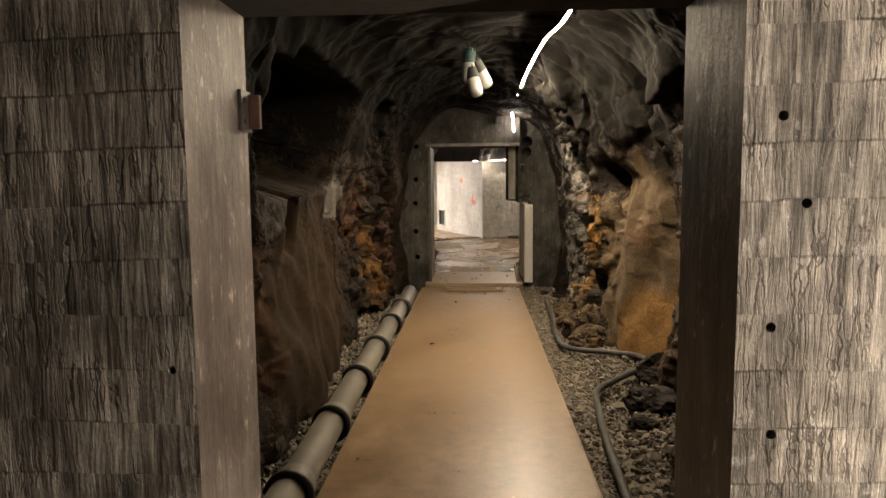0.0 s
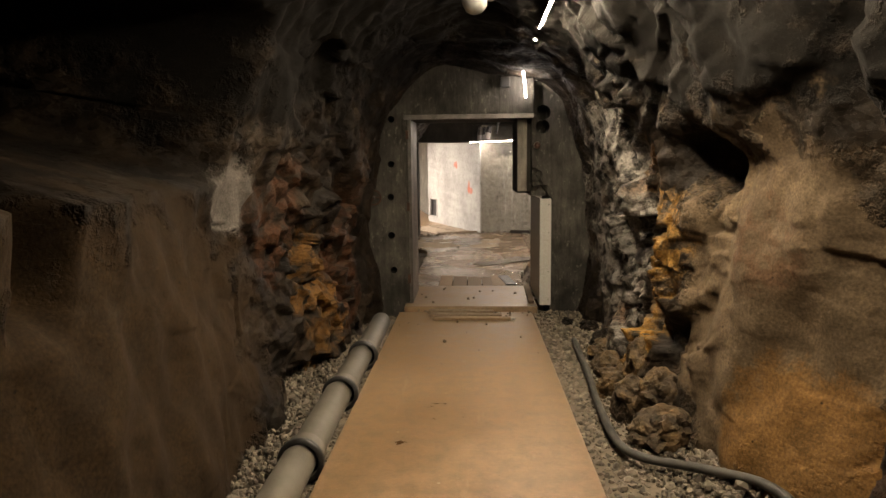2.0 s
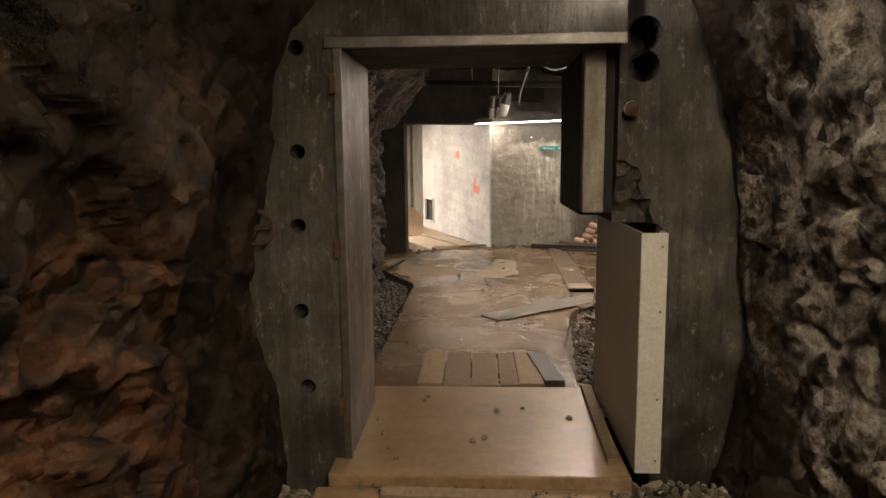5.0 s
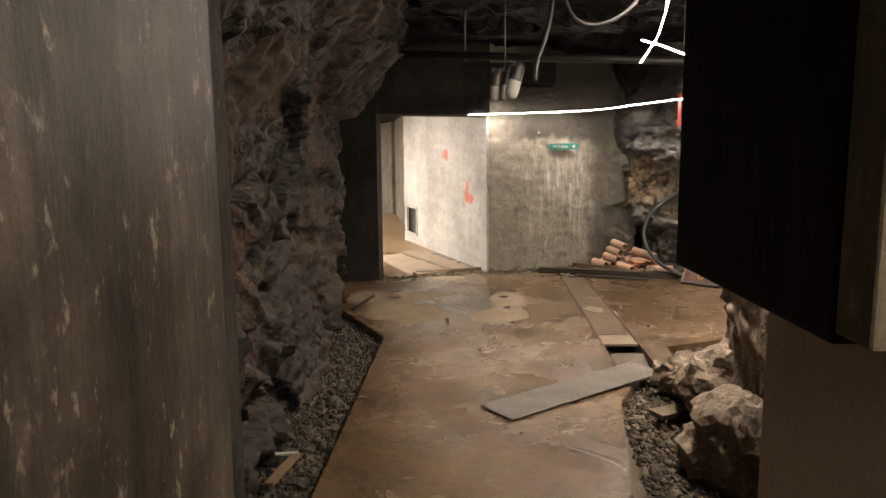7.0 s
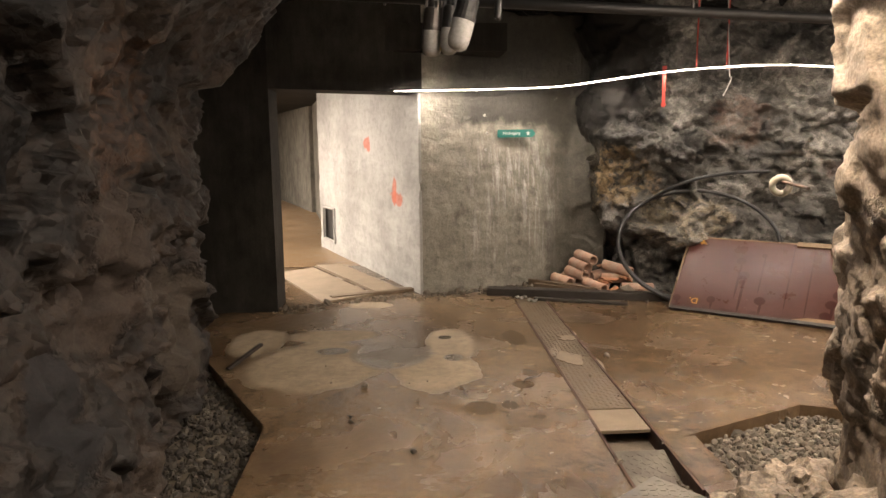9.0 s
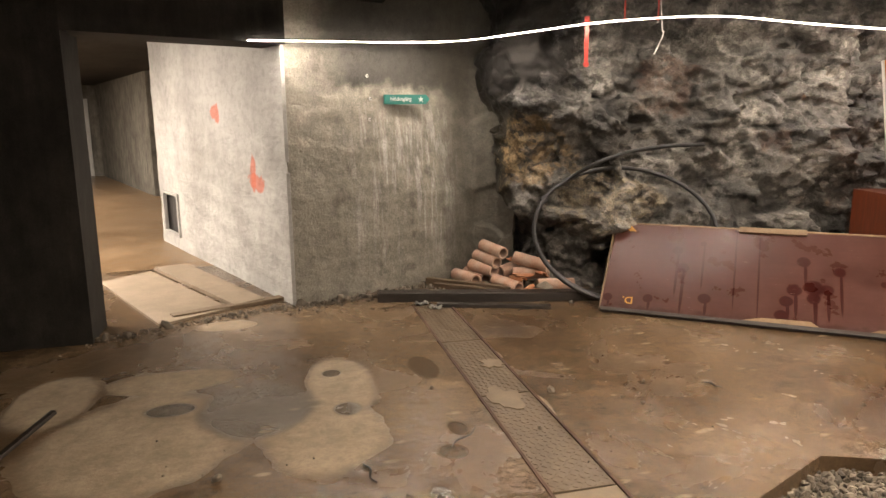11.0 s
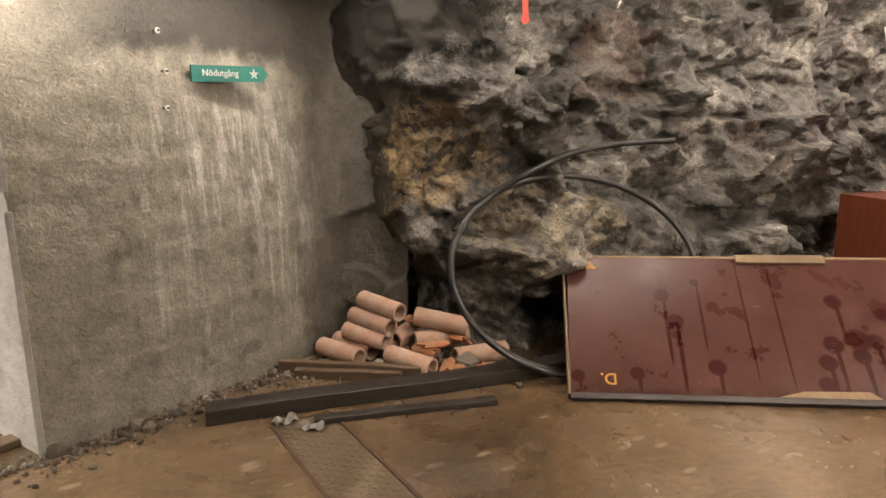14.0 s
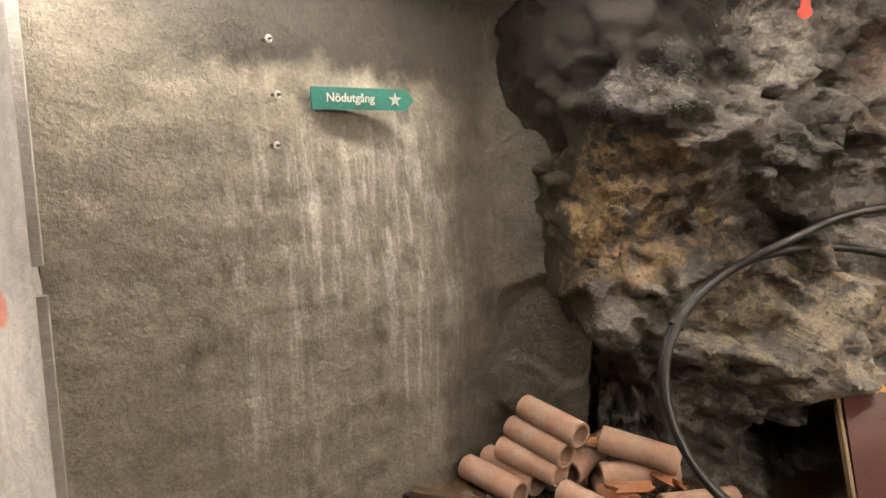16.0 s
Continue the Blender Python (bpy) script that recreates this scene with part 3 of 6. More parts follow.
M_LED2 = glow("led_light_tunnel", (1.0, 0.81, 0.57), TUNNEL_POWER)
M_LED5 = glow("led_light_cross", (1.0, 0.83, 0.68), CROSS_POWER)
M_LED3 = glow("led_light_anteroom", (1.0, 0.83, 0.68), ANTEROOM_POWER)
M_LED4 = glow("led_light_corridor", (1.0, 0.85, 0.72), CORRIDOR_POWER)


# ---- building helpers ----
def mesh_of(name, bm, material, smooth=False):
    me = bpy.data.meshes.new(name)
    bm.to_mesh(me)
    bm.free()
    for m in material if isinstance(material, (list, tuple)) else (material,):
        me.materials.append(m)
    if smooth:
        me.polygons.foreach_set("use_smooth", [True] * len(me.polygons))
    return me


def part(name, bm, material, parent, label="", smooth=False, at=None):
    ob = new(name, mesh_of(name, bm, material, smooth))
    ob.parent = parent
    if at is not None:
        ob.matrix_basis = at
    return tagged(ob, label)


def thing(name, label, category, at=None, group="", kind=""):
    ob = new(name)
    ob.empty_display_size = 0.1
    if at is not None:
        ob.matrix_basis = at
    return tagged(ob, label, category, group, kind)


def solid(name, bm, material, label, category, at=None, group="", kind="", smooth=False):
    ob = new(name, mesh_of(name, bm, material, smooth))
    if at is not None:
        ob.matrix_basis = at
    return tagged(ob, label, category, group, kind)


def structure(name, bm, material, label, category, smooth=False):
    return solid(name, bm, material, label, category, None, "", "structure", smooth)


def box(x0, x1, y0, y1, z0, z1, bevel=0.0, bm=None):
    bm = bm or bmesh.new()
    r = bmesh.ops.create_cube(bm, size=1.0)
    m = Matrix.Translation(((x0 + x1) / 2, (y0 + y1) / 2, (z0 + z1) / 2)) @ Matrix.Diagonal((x1 - x0, y1 - y0, z1 - z0, 1))
    bmesh.ops.transform(bm, matrix=m, verts=r["verts"])
    if bevel:
        edges = list({e for v in r["verts"] for e in v.link_edges})
        bmesh.ops.bevel(bm, geom=edges, offset=bevel, segments=2, affect="EDGES", profile=0.6)
    return bm


def prism(points, z0, z1, bm=None):
    """A block standing on a plan polygon (anticlockwise)."""
    bm = bm or bmesh.new()
    low, high = [bm.verts.new((x, y, z0)) for x, y in points], [bm.verts.new((x, y, z1)) for x, y in points]
    bm.faces.new(low[::-1]), bm.faces.new(high)
    for i in range(len(points)):
        j = (i + 1) % len(points)
        bm.faces.new((low[i], low[j], high[j], high[i]))
    return bm


def tube(points, r, sides=10, bm=None, closed_ends=True, r_end=None):
    """A round bar or hose along points."""
    bm = bm or bmesh.new()
    pts = [Vector(p) for p in points]
    rings = []
    for i, p in enumerate(pts):
        d = (pts[min(i + 1, len(pts) - 1)] - pts[max(i - 1, 0)]).normalized()
        q = d.to_track_quat("Z", "Y")
        rad = r if r_end is None else r + (r_end - r) * i / (len(pts) - 1)
        rings.append([bm.verts.new(p + q @ Vector((rad * math.cos(a), rad * math.sin(a), 0))) for a in (2 * math.pi * k / sides for k in range(sides))])
    for a, b in zip(rings, rings[1:]):
        for k in range(sides):
            bm.faces.new((a[k], a[(k + 1) % sides], b[(k + 1) % sides], b[k]))
    if closed_ends:
        bm.faces.new(rings[0][::-1]), bm.faces.new(rings[-1])
    return bm


def lathe(profile, sides=20, bm=None, at=Matrix.Identity(4)):
    """A turned shape round z from (radius, height) pairs."""
    bm = bm or bmesh.new()
    rings = [[bm.verts.new(at @ Vector((r * math.cos(2 * math.pi * k / sides), r * math.sin(2 * math.pi * k / sides), z))) for k in range(sides)] for r, z in profile]
    for a, b in zip(rings, rings[1:]):
        for k in range(sides):
            bm.faces.new((a[k], a[(k + 1) % sides], b[(k + 1) % sides], b[k]))
    return bm


def spline(points, n=8):
    """A smooth line through the points."""
    p = [Vector(q) for q in points]
    p = [2 * p[0] - p[1]] + p + [2 * p[-1] - p[-2]]
    out = []
    for a, b, c, d in zip(p, p[1:], p[2:], p[3:]):
        for i in range(n):
            t = i / n
            out.append(0.5 * (2 * b + (c - a) * t + (2 * a - 5 * b + 4 * c - d) * t * t + (3 * b - a - 3 * c + d) * t ** 3))
    return out + [p[-2]]


def cut(ob, cutters):
    """Cuts the bmesh cutters out of ob for good."""
    tool = new("cutter", mesh_of("cutter", cutters, ()))
    mod = ob.modifiers.new("cut", "BOOLEAN")
    mod.operation, mod.solver, mod.object = "DIFFERENCE", "EXACT", tool
    bpy.context.view_layer.update()
    made = bpy.data.meshes.new_from_object(ob.evaluated_get(bpy.context.evaluated_depsgraph_get()))
    ob.modifiers.clear()
    ob.data = made
    bpy.data.objects.remove(tool)


def grid_mesh(name, points, materials, label, category, smooth=True, kind="structure", wrap=False):
    """A sheet through an array of points (rows, columns, 3)."""
    nu, nv = points.shape[:2]
    me = bpy.data.meshes.new(name)
    i = np.arange(nu * nv).reshape(nu, nv)
    q = np.stack([i[:-1, :-1], i[1:, :-1], i[1:, 1:], i[:-1, 1:]], -1).reshape(-1, 4)
    me.vertices.add(nu * nv)
    me.vertices.foreach_set("co", points.reshape(-1).astype(np.float32))
    me.loops.add(q.size)
    me.loops.foreach_set("vertex_index", q.reshape(-1).astype(np.int32))
    me.polygons.add(len(q))
    me.polygons.foreach_set("loop_start", (np.arange(len(q)) * 4).astype(np.int32))
    me.update(calc_edges=True)
    me.validate()
    me.materials.append(materials)
    me.polygons.foreach_set("use_smooth", [smooth] * len(me.polygons))
    return tagged(new(name, me), label, category, "", kind)


def hash3(c, seed):
    """Random numbers 0..1 for whole-number cells (n, 3)."""
    h = np.sin(c[..., 0] * 127.1 + c[..., 1] * 311.7 + c[..., 2] * 74.7 + seed * 17.3) * 43758.5453
    return h - np.floor(h)


def facets(p, size, seed, sharp=110.0):
    """Blocky relief: each point takes the tilted plane of its nearest cell, with narrow ramps between cells, as split rock does. About -1 to 1."""
    q = p / size
    base = np.floor(q)
    dists, heights = [], []
    for dx in (-1, 0, 1):
        for dy in (-1, 0, 1):
            for dz in (-1, 0, 1):
                c = base + np.array((dx, dy, dz))
                centre = c + np.stack([hash3(c, seed + k) for k in range(3)], -1)
                d = q - centre
                tilt = np.stack([hash3(c, seed + 5 + k) - 0.5 for k in range(3)], -1)
                dists.append((d ** 2).sum(-1))
                heights.append((hash3(c, seed + 9) - 0.5) * 1.1 + (d * tilt).sum(-1) * 1.6)
    dists, heights = np.stack(dists), np.stack(heights)
    w = np.exp(-sharp * (dists - dists.min(0)))
    return (w * heights).sum(0) / w.sum(0)


def fractal(p, size, seed, octaves=4, gain=0.55):
    """Rough uneven relief from layers of value noise, about -1 to 1."""
    out, amp, total = np.zeros(p.shape[:-1]), 1.0, 0.0
    for o in range(octaves):
        q = p / size * 2.03 ** o + o * 7.7
        c = np.floor(q)
        f = q - c
        f = f * f * (3 - 2 * f)
        v = 0
        for dx in (0, 1):
            for dy in (0, 1):
                for dz in (0, 1):
                    w = np.where(dx, f[..., 0], 1 - f[..., 0]) * np.where(dy, f[..., 1], 1 - f[..., 1]) * np.where(dz, f[..., 2], 1 - f[..., 2])
                    v = v + w * hash3(c + np.array((dx, dy, dz)), seed + o)
        out += amp * (v * 2 - 1)
        total += amp
        amp *= gain
    return out / total


def waves(p, size, seed):
    """Smooth rolling relief, about -1 to 1."""
    out = np.zeros(p.shape[:-1])
    rng = np.random.RandomState(seed)
    for k in range(9):
        d = rng.normal(size=3)
        f = (1 + 0.35 * k) / size
        out += np.sin((p * d).sum(-1) * f * 2.2 + rng.uniform(0, 6.28)) / (1 + 0.5 * k)
    return out / 2.5


def normals_of(points):
    du, dv = np.gradient(points, axis=0), np.gradient(points, axis=1)
    n = np.cross(du, dv)
    return n / np.maximum(np.linalg.norm(n, axis=-1, keepdims=True), 1e-9)


def smooth01(v, lo, hi):
    t = np.clip((v - lo) / (hi - lo), 0, 1)
    return t * t * (3 - 2 * t)


def bumpy(y, z, cy, cz, ry, rz):
    return np.exp(-(((y - cy) / ry) ** 2 + ((z - cz) / rz) ** 2))


# ---- tunnel of blasted rock ----
def tunnel():
    ys, vs = np.linspace(2.0, 9.72, 430), np.linspace(0, 1, 430)
    y, v = np.meshgrid(ys, vs, indexing="ij")
    left = np.interp(ys, [2.0, 3.5, 5.0, 7.2, 8.4, 9.7], [1.15, 1.22, 1.24, 1.22, 1.14, 0.97])[:, None]
    right = np.interp(ys, [2.0, 3.4, 4.3, 4.72, 4.95, 5.2, 5.6, 6.0, 6.84, 7.4, 9.05, 9.7], [1.25, 1.32, 1.38, 1.38, 1.46, 1.68, 1.44, 1.28, 1.15, 1.14, 1.10, 1.08])[:, None]
    top = np.interp(ys, [2.0, 5.0, 8.0, 9.7], [2.55, 2.72, 2.72, 2.5])[:, None]
    spring, foot = 1.25, -0.25
    wall = 0.30
    a = np.clip((v - wall) / (1 - 2 * wall), 0, 1) * math.pi
    ca, sa = np.cos(a), np.sin(a)
    half = np.where(ca > 0, left, right)
    x = -np.sign(ca) * np.abs(ca) ** 0.8 * half
    z = spring + (top - spring) * np.abs(sa) ** 0.8
    low_l, low_r = v < wall, v > 1 - wall
    z = np.where(low_l, foot + (spring - foot) * v / wall, z)
    z = np.where(low_r, foot + (spring - foot) * (1 - v) / wall, z)
    x = np.where(low_l, -left, np.where(low_r, right, x))
    x = x + np.sign(x) * 0.10 * np.sin(np.clip((z - 0.0) / 1.7, 0, 1) * math.pi)
    p = np.stack([x, y, z], -1)
    n = normals_of(p)
    if n[215, 215, 2] < 0:
        n = -n
    side = np.where(x > 0, 1.0, -1.0)
    # how broken the rock is, place by place
    rough = 0.16 + 0 * z
    rough += 1.0 * np.where(side > 0, bumpy(y, z, 7.3, 1.0, 1.1, 1.3), bumpy(y, z, 7.7, 1.0, 1.1, 1.3))
    rough += 0.6 * np.where(side > 0, bumpy(y, z, 4.2, 0.8, 0.7, 1.0), bumpy(y, z, 3.2, 0.8, 0.5, 0.9))
    flat = np.where(side > 0, bumpy(y, z, 5.85, 0.5, 0.75, 1.0), bumpy(y, z, 4.9, 0.5, 1.6, 0.9))
    rough = np.clip(rough * (1 - 0.9 * flat), 0.04, 1.1)
    w = (p + 0.02 * np.stack([fractal(p, 0.3, 50 + k, 3) for k in range(3)], -1)) * np.array((1, 1, 1.25))
    d = 0.10 * waves(p, 0.9, 3) + rough * (0.19 * facets(w, 0.62, 11, 150) + 0.10 * facets(w, 0.27, 23, 120) + 0.045 * facets(w, 0.12, 31, 80) + 0.010 * fractal(p, 0.12, 41, 3, 0.6))
    d += 0.03 * fractal(p, 0.6, 8, 3) + 0.003 * fractal(p, 0.07, 9, 2)
    d -= np.where(side > 0, 0.0, 0.14) * flat * smooth01(z, 1.5, 0.2)
    # dark pocket high on one side, ledge below it
    pocket = np.where(side < 0, smooth01(y, 3.8, 4.3) * smooth01(y, 6.2, 5.7) * smooth01(z, 1.42, 1.5) * smooth01(z, 2.3, 1.95), 0)
    lean = y + 0.25 * (1.5 - z)
    slot = np.where(side < 0, smooth01(lean, 3.3, 3.42) * smooth01(lean, 3.82, 3.7) * smooth01(z, 0.95, 1.15) * smooth01(z, 2.2, 1.95), 0)
    d += 0.9 * slot
    d += np.where(side < 0, 0.35 * smooth01(y - 0.2 * z, 4.08, 4.2) * smooth01(y - 0.2 * z, 4.42, 4.3) * smooth01(z, 0.95, 1.3), 0) * smooth01(z, 1.5, 1.4)
    d += 2.4 * pocket
    d += np.where(side > 0, 0.5 * bumpy(y, z, 6.4, 1.5, 0.28, 0.16), 0)
    fade = smooth01(y, 9.72, 9.3) * smooth01(y, 2.0, 2.3)
    d = d * (0.7 + 0.3 * fade)
    p = p + n * np.clip(d, -0.28, 2.6)[..., None]
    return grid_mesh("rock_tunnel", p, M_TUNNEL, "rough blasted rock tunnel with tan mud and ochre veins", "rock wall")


tunnel()


def rock_wall(name, path, z0, z1, material, label, amp=1.0, lean=None, seed=1, step=0.03, detail=1.0, extra=None):
    """A rock face along a plan line; the room lies to the left of the line's direction."""
    line = spline([(x, y, 0) for x, y in path], 24)
    xy = np.array([(q.x, q.y) for q in line])
    s = np.concatenate([[0], np.cumsum(np.linalg.norm(np.diff(xy, axis=0), axis=1))])
    m = int(s[-1] / step) + 2
    si = np.linspace(0, s[-1], m)
    cx, cy = np.interp(si, s, xy[:, 0]), np.interp(si, s, xy[:, 1])
    tx, ty = np.gradient(cx), np.gradient(cy)
    l = np.hypot(tx, ty)
    nx, ny = -ty / l, tx / l
    k = np.ones(15) / 15
    nx, ny = np.convolve(np.pad(nx, 7, "edge"), k, "valid"), np.convolve(np.pad(ny, 7, "edge"), k, "valid")
    zs = np.linspace(z0, z1, int((z1 - z0) / step) + 2)
    p = np.zeros((m, len(zs), 3))
    p[..., 0], p[..., 1], p[..., 2] = cx[:, None], cy[:, None], zs[None, :]
    inward = np.zeros_like(p)
    inward[..., 0], inward[..., 1] = nx[:, None], ny[:, None]
    if lean is not None:
        p += inward * lean(p)[..., None]
    w = (p + 0.02 * np.stack([fractal(p, 0.3, seed + 50 + k, 3) for k in range(3)], -1)) * np.array((1, 1, 1.5))
    d = 0.09 * waves(p, 0.8, seed) + 0.17 * facets(w, 0.7, seed + 10, 150) + detail * (0.10 * facets(w, 0.28, seed + 20, 120) + 0.05 * facets(w, 0.12, seed + 30, 80) + 0.012 * fractal(p, 0.14, seed + 2, 3, 0.6))
    d *= amp
    if extra is not None:
        d = extra(p, d)
    p = p + inward * d[..., None]
    return grid_mesh(name, p, material, label, "rock wall")


# ---- chamber rock ----
def passage_lean(p):
    return 0.55 * smooth01(p[..., 2], 1.5, 2.7) ** 1.5


def back_relief(p, d):
    ledge = 0.035 * np.sin((p[..., 2] * 1.0 + 0.25 * p[..., 0]) * 6.0)
    hollow = -0.45 * np.exp(-(((p[..., 0] - 2.95) / 0.28) ** 2 + ((p[..., 2] - 0.18) / 0.22) ** 2))
    calm = smooth01(p[..., 0], 2.3, 1.95)
    toe = 0.16 * smooth01(p[..., 2], 1.3, 0.5) + 0.1 * np.exp(-(((p[..., 0] - 2.75) / 0.45) ** 2 + ((p[..., 2] - 0.72) / 0.32) ** 2))
    under = -0.20 * smooth01(p[..., 0], 2.75, 2.3) * smooth01(p[..., 2], 1.0, 0.4)
    brow = 0.03 * smooth01(p[..., 0], 2.6, 2.3) * smooth01(p[..., 2], 1.42, 1.58)
    return d * (1 - 0.6 * calm) + ledge + hollow + toe * smooth01(p[..., 0], 2.3, 2.7) + under + brow


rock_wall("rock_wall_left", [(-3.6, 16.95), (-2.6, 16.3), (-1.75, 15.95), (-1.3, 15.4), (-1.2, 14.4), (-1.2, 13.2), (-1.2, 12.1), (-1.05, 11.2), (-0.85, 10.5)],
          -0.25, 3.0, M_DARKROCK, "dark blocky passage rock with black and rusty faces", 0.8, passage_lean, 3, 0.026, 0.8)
rock_wall("rock_pillar", [(0.95, 10.7), (1.15, 11.3), (1.26, 12.0), (1.36, 12.6), (1.52, 13.2), (2.0, 13.45), (2.8, 13.2), (4.2, 12.7), (6.0, 12.4), (8.2, 12.0)],
          -0.25, 3.0, M_PASSAGE, "pale brown rock pillar beside the passage", 0.5, lambda p: 0.3 * smooth01(p[..., 2], 1.7, 2.8), 7, 0.022, 0.65)
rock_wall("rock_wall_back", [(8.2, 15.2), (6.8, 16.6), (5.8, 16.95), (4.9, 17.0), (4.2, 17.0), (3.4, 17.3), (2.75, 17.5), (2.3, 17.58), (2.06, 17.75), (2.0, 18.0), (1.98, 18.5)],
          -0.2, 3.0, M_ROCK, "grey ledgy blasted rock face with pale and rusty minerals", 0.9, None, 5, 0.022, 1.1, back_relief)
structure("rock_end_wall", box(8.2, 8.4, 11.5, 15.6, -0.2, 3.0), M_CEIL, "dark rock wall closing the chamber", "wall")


def chamber_ceiling():
    xs, ys = np.linspace(-4.2, 8.4, 150), np.linspace(10.3, 19.2, 110)
    x, y = np.meshgrid(xs, ys, indexing="ij")
    p = np.stack([x, y, np.full_like(x, 2.82)], -1)
    p[..., 2] += 0.12 * facets(p, 0.8, 3) + 0.06 * facets(p, 0.3, 4) - 0.35 * np.exp(-((y - 11.0) / 1.0) ** 2) * np.exp(-((x - 0) / 2.0) ** 2)
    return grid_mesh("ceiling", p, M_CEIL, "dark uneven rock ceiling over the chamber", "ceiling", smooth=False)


chamber_ceiling()

# ---- entrance wall with its doorway ----
def with_reveal(bm, x):
    """Gives the face in the plane x the second material."""
    for f in bm.faces:
        if all(abs(v.co.x - x) < 1e-4 for v in f.verts):
            f.material_index = 1
    return bm


bm = with_reveal(box(-3.0, -0.69, 1.6, 2.05, -0.2, 2.7), -0.69)
wall_entry_l = structure("wall_entrance_left", bm, [M_BOARDED, M_JAMB], "board-marked grey concrete wall beside the doorway", "wall")
wall_entry_r = structure("wall_entrance_right", with_reveal(box(0.61, 3.0, 1.6, 2.05, -0.2, 2.7), 0.61), [M_BOARDED, M_JAMB], "board-marked grey concrete wall with tie holes", "wall")
structure("lintel_entrance", box(-0.69, 0.61, 1.6, 2.05, 1.99, 2.7), M_DARKCON, "dark concrete lintel over the doorway", "lintel")
holes = bmesh.new()
for x, z in ((0.70, 1.64), (0.76, 1.44), (0.69, 1.15), (0.70, 0.89), (0.72, 0.4)):
    bmesh.ops.create_cone(holes, cap_ends=True, segments=14, radius1=0.013, radius2=0.011, depth=0.2, matrix=Matrix.Translation((x, 1.6, z)) @ Matrix.Rotation(radians(90), 4, "X"))
cut(wall_entry_r, holes)
holes = bmesh.new()
for x, z in ((-0.75, 1.04), (-0.76, 0.4), (-1.3, 1.6)):
    bmesh.ops.create_cone(holes, cap_ends=True, segments=14, radius1=0.012, radius2=0.010, depth=0.2, matrix=Matrix.Translation((x, 1.6, z)) @ Matrix.Rotation(radians(90), 4, "X"))
cut(wall_entry_l, holes)
# room behind the camera
structure("floor_anteroom", box(-3.0, 3.0, -3.2, 1.6, -0.2, 0.0), M_SLAB, "brown painted concrete floor", "floor")
structure("wall_anteroom_left", box(-3.2, -3.0, -3.2, 2.05, -0.2, 2.7), M_PLAIN, "plain grey concrete wall", "wall")
structure("wall_anteroom_right", box(3.0, 3.2, -3.2, 2.05, -0.2, 2.7), M_PLAIN, "plain grey concrete wall", "wall")
structure("wall_anteroom_back", box(-3.2, 3.2, -3.4, -3.2, -0.2, 2.7), M_PLAIN, "plain grey concrete wall", "wall")
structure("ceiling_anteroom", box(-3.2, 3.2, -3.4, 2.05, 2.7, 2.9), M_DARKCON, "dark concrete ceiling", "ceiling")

# ---- tunnel floor ----
structure("ground_tunnel", box(-2.2, 2.4, 2.05, 9.6, -0.5, -0.088), M_GRAVELBED, "dusty gravel ground beside the slab", "ground")
structure("floor_tunnel", box(-0.77, 0.60, 1.6, 9.48, -0.3, 0.0, 0.012), M_SLAB, "brown painted concrete walkway slab with worn edge", "floor")

# ---- doorway wall ----
WY = 9.66
WB = 10.55
wl = structure("wall_doorway_left", prism([(-1.6, WY), (-0.66, WY), (-0.66, WB), (-1.6, WB)], -0.2, 3.0), M_WALL2, "grey board-marked concrete door wall with a row of holes", "wall")
WYR = 9.80
wr = structure("wall_doorway_right", box(0.62, 1.8, WYR, WB + 0.2, -0.2, 3.0), M_WALL2, "grey concrete door wall broken away beside the opening", "wall")
structure("lintel_doorway", box(-0.66, 0.62, WY, WB, 1.99, 3.0), M_WALL2, "grey concrete lintel with a steel edge", "lintel")
# the reveal's shadow is put into the stub's dark material
structure("jamb_upper", box(0.47, 0.617, WYR + 0.16, WB + 0.2, 1.2, 1.985, 0.01), M_DARKCON, "concrete jamb stub cut off at mid height, shade in its dark colour", "wall")
structure("sill_doorway", box(-0.72, 0.66, 9.49, 10.7, -0.3, 0.055, 0.012), M_SLAB, "worn concrete door sill with dust", "floor")
holes = bmesh.new()
for x, z in ((-0.84, 1.98), (-0.85, 1.52), (-0.86, 1.18), (-0.86, 0.78), (-0.84, 0.41)):
    bmesh.ops.create_cone(holes, cap_ends=True, segments=20, radius1=0.036, radius2=0.036, depth=1.2, matrix=Matrix.Translation((x, WY, z)) @ Matrix.Rotation(radians(90), 4, "X"))
cut(wl, holes)
holes = bmesh.new()
for x, z, r in ((0.735, 2.04, 0.077), (0.73, 1.895, 0.072)):
    holes = bmesh.new()
    bmesh.ops.create_cone(holes, cap_ends=True, segments=24, radius1=r, radius2=r, depth=0.7, matrix=Matrix.Translation((x, WYR, z)) @ Matrix.Rotation(radians(90), 4, "X"))
    cut(wr, holes)
# the broken-out foot of the jamb
cut(wr, box(0.5, 0.815, WY - 0.2, WB + 0.5, -0.5, 1.17))
for k, (bx, bz, br) in enumerate(((0.64, 1.17, 0.11), (0.70, 1.22, 0.09), (0.66, 1.33, 0.075), (0.72, 1.14, 0.1), (0.645, 1.43, 0.05), (0.69, 1.40, 0.045))):
    bite = bmesh.new()
    bmesh.ops.create_icosphere(bite, subdivisions=2, radius=br, matrix=Matrix.Translation((bx, WYR, bz)) @ pose(0, 0, 0, k * 40, k * 25, k * 60))
    for v in bite.verts:
        v.co += Vector((noise.noise(v.co * 18), noise.noise(v.co * 18 + Vector((5, 1, 2))), noise.noise(v.co * 18 + Vector((1, 7, 3))))) * br * 0.5
    cut(wr, bite)

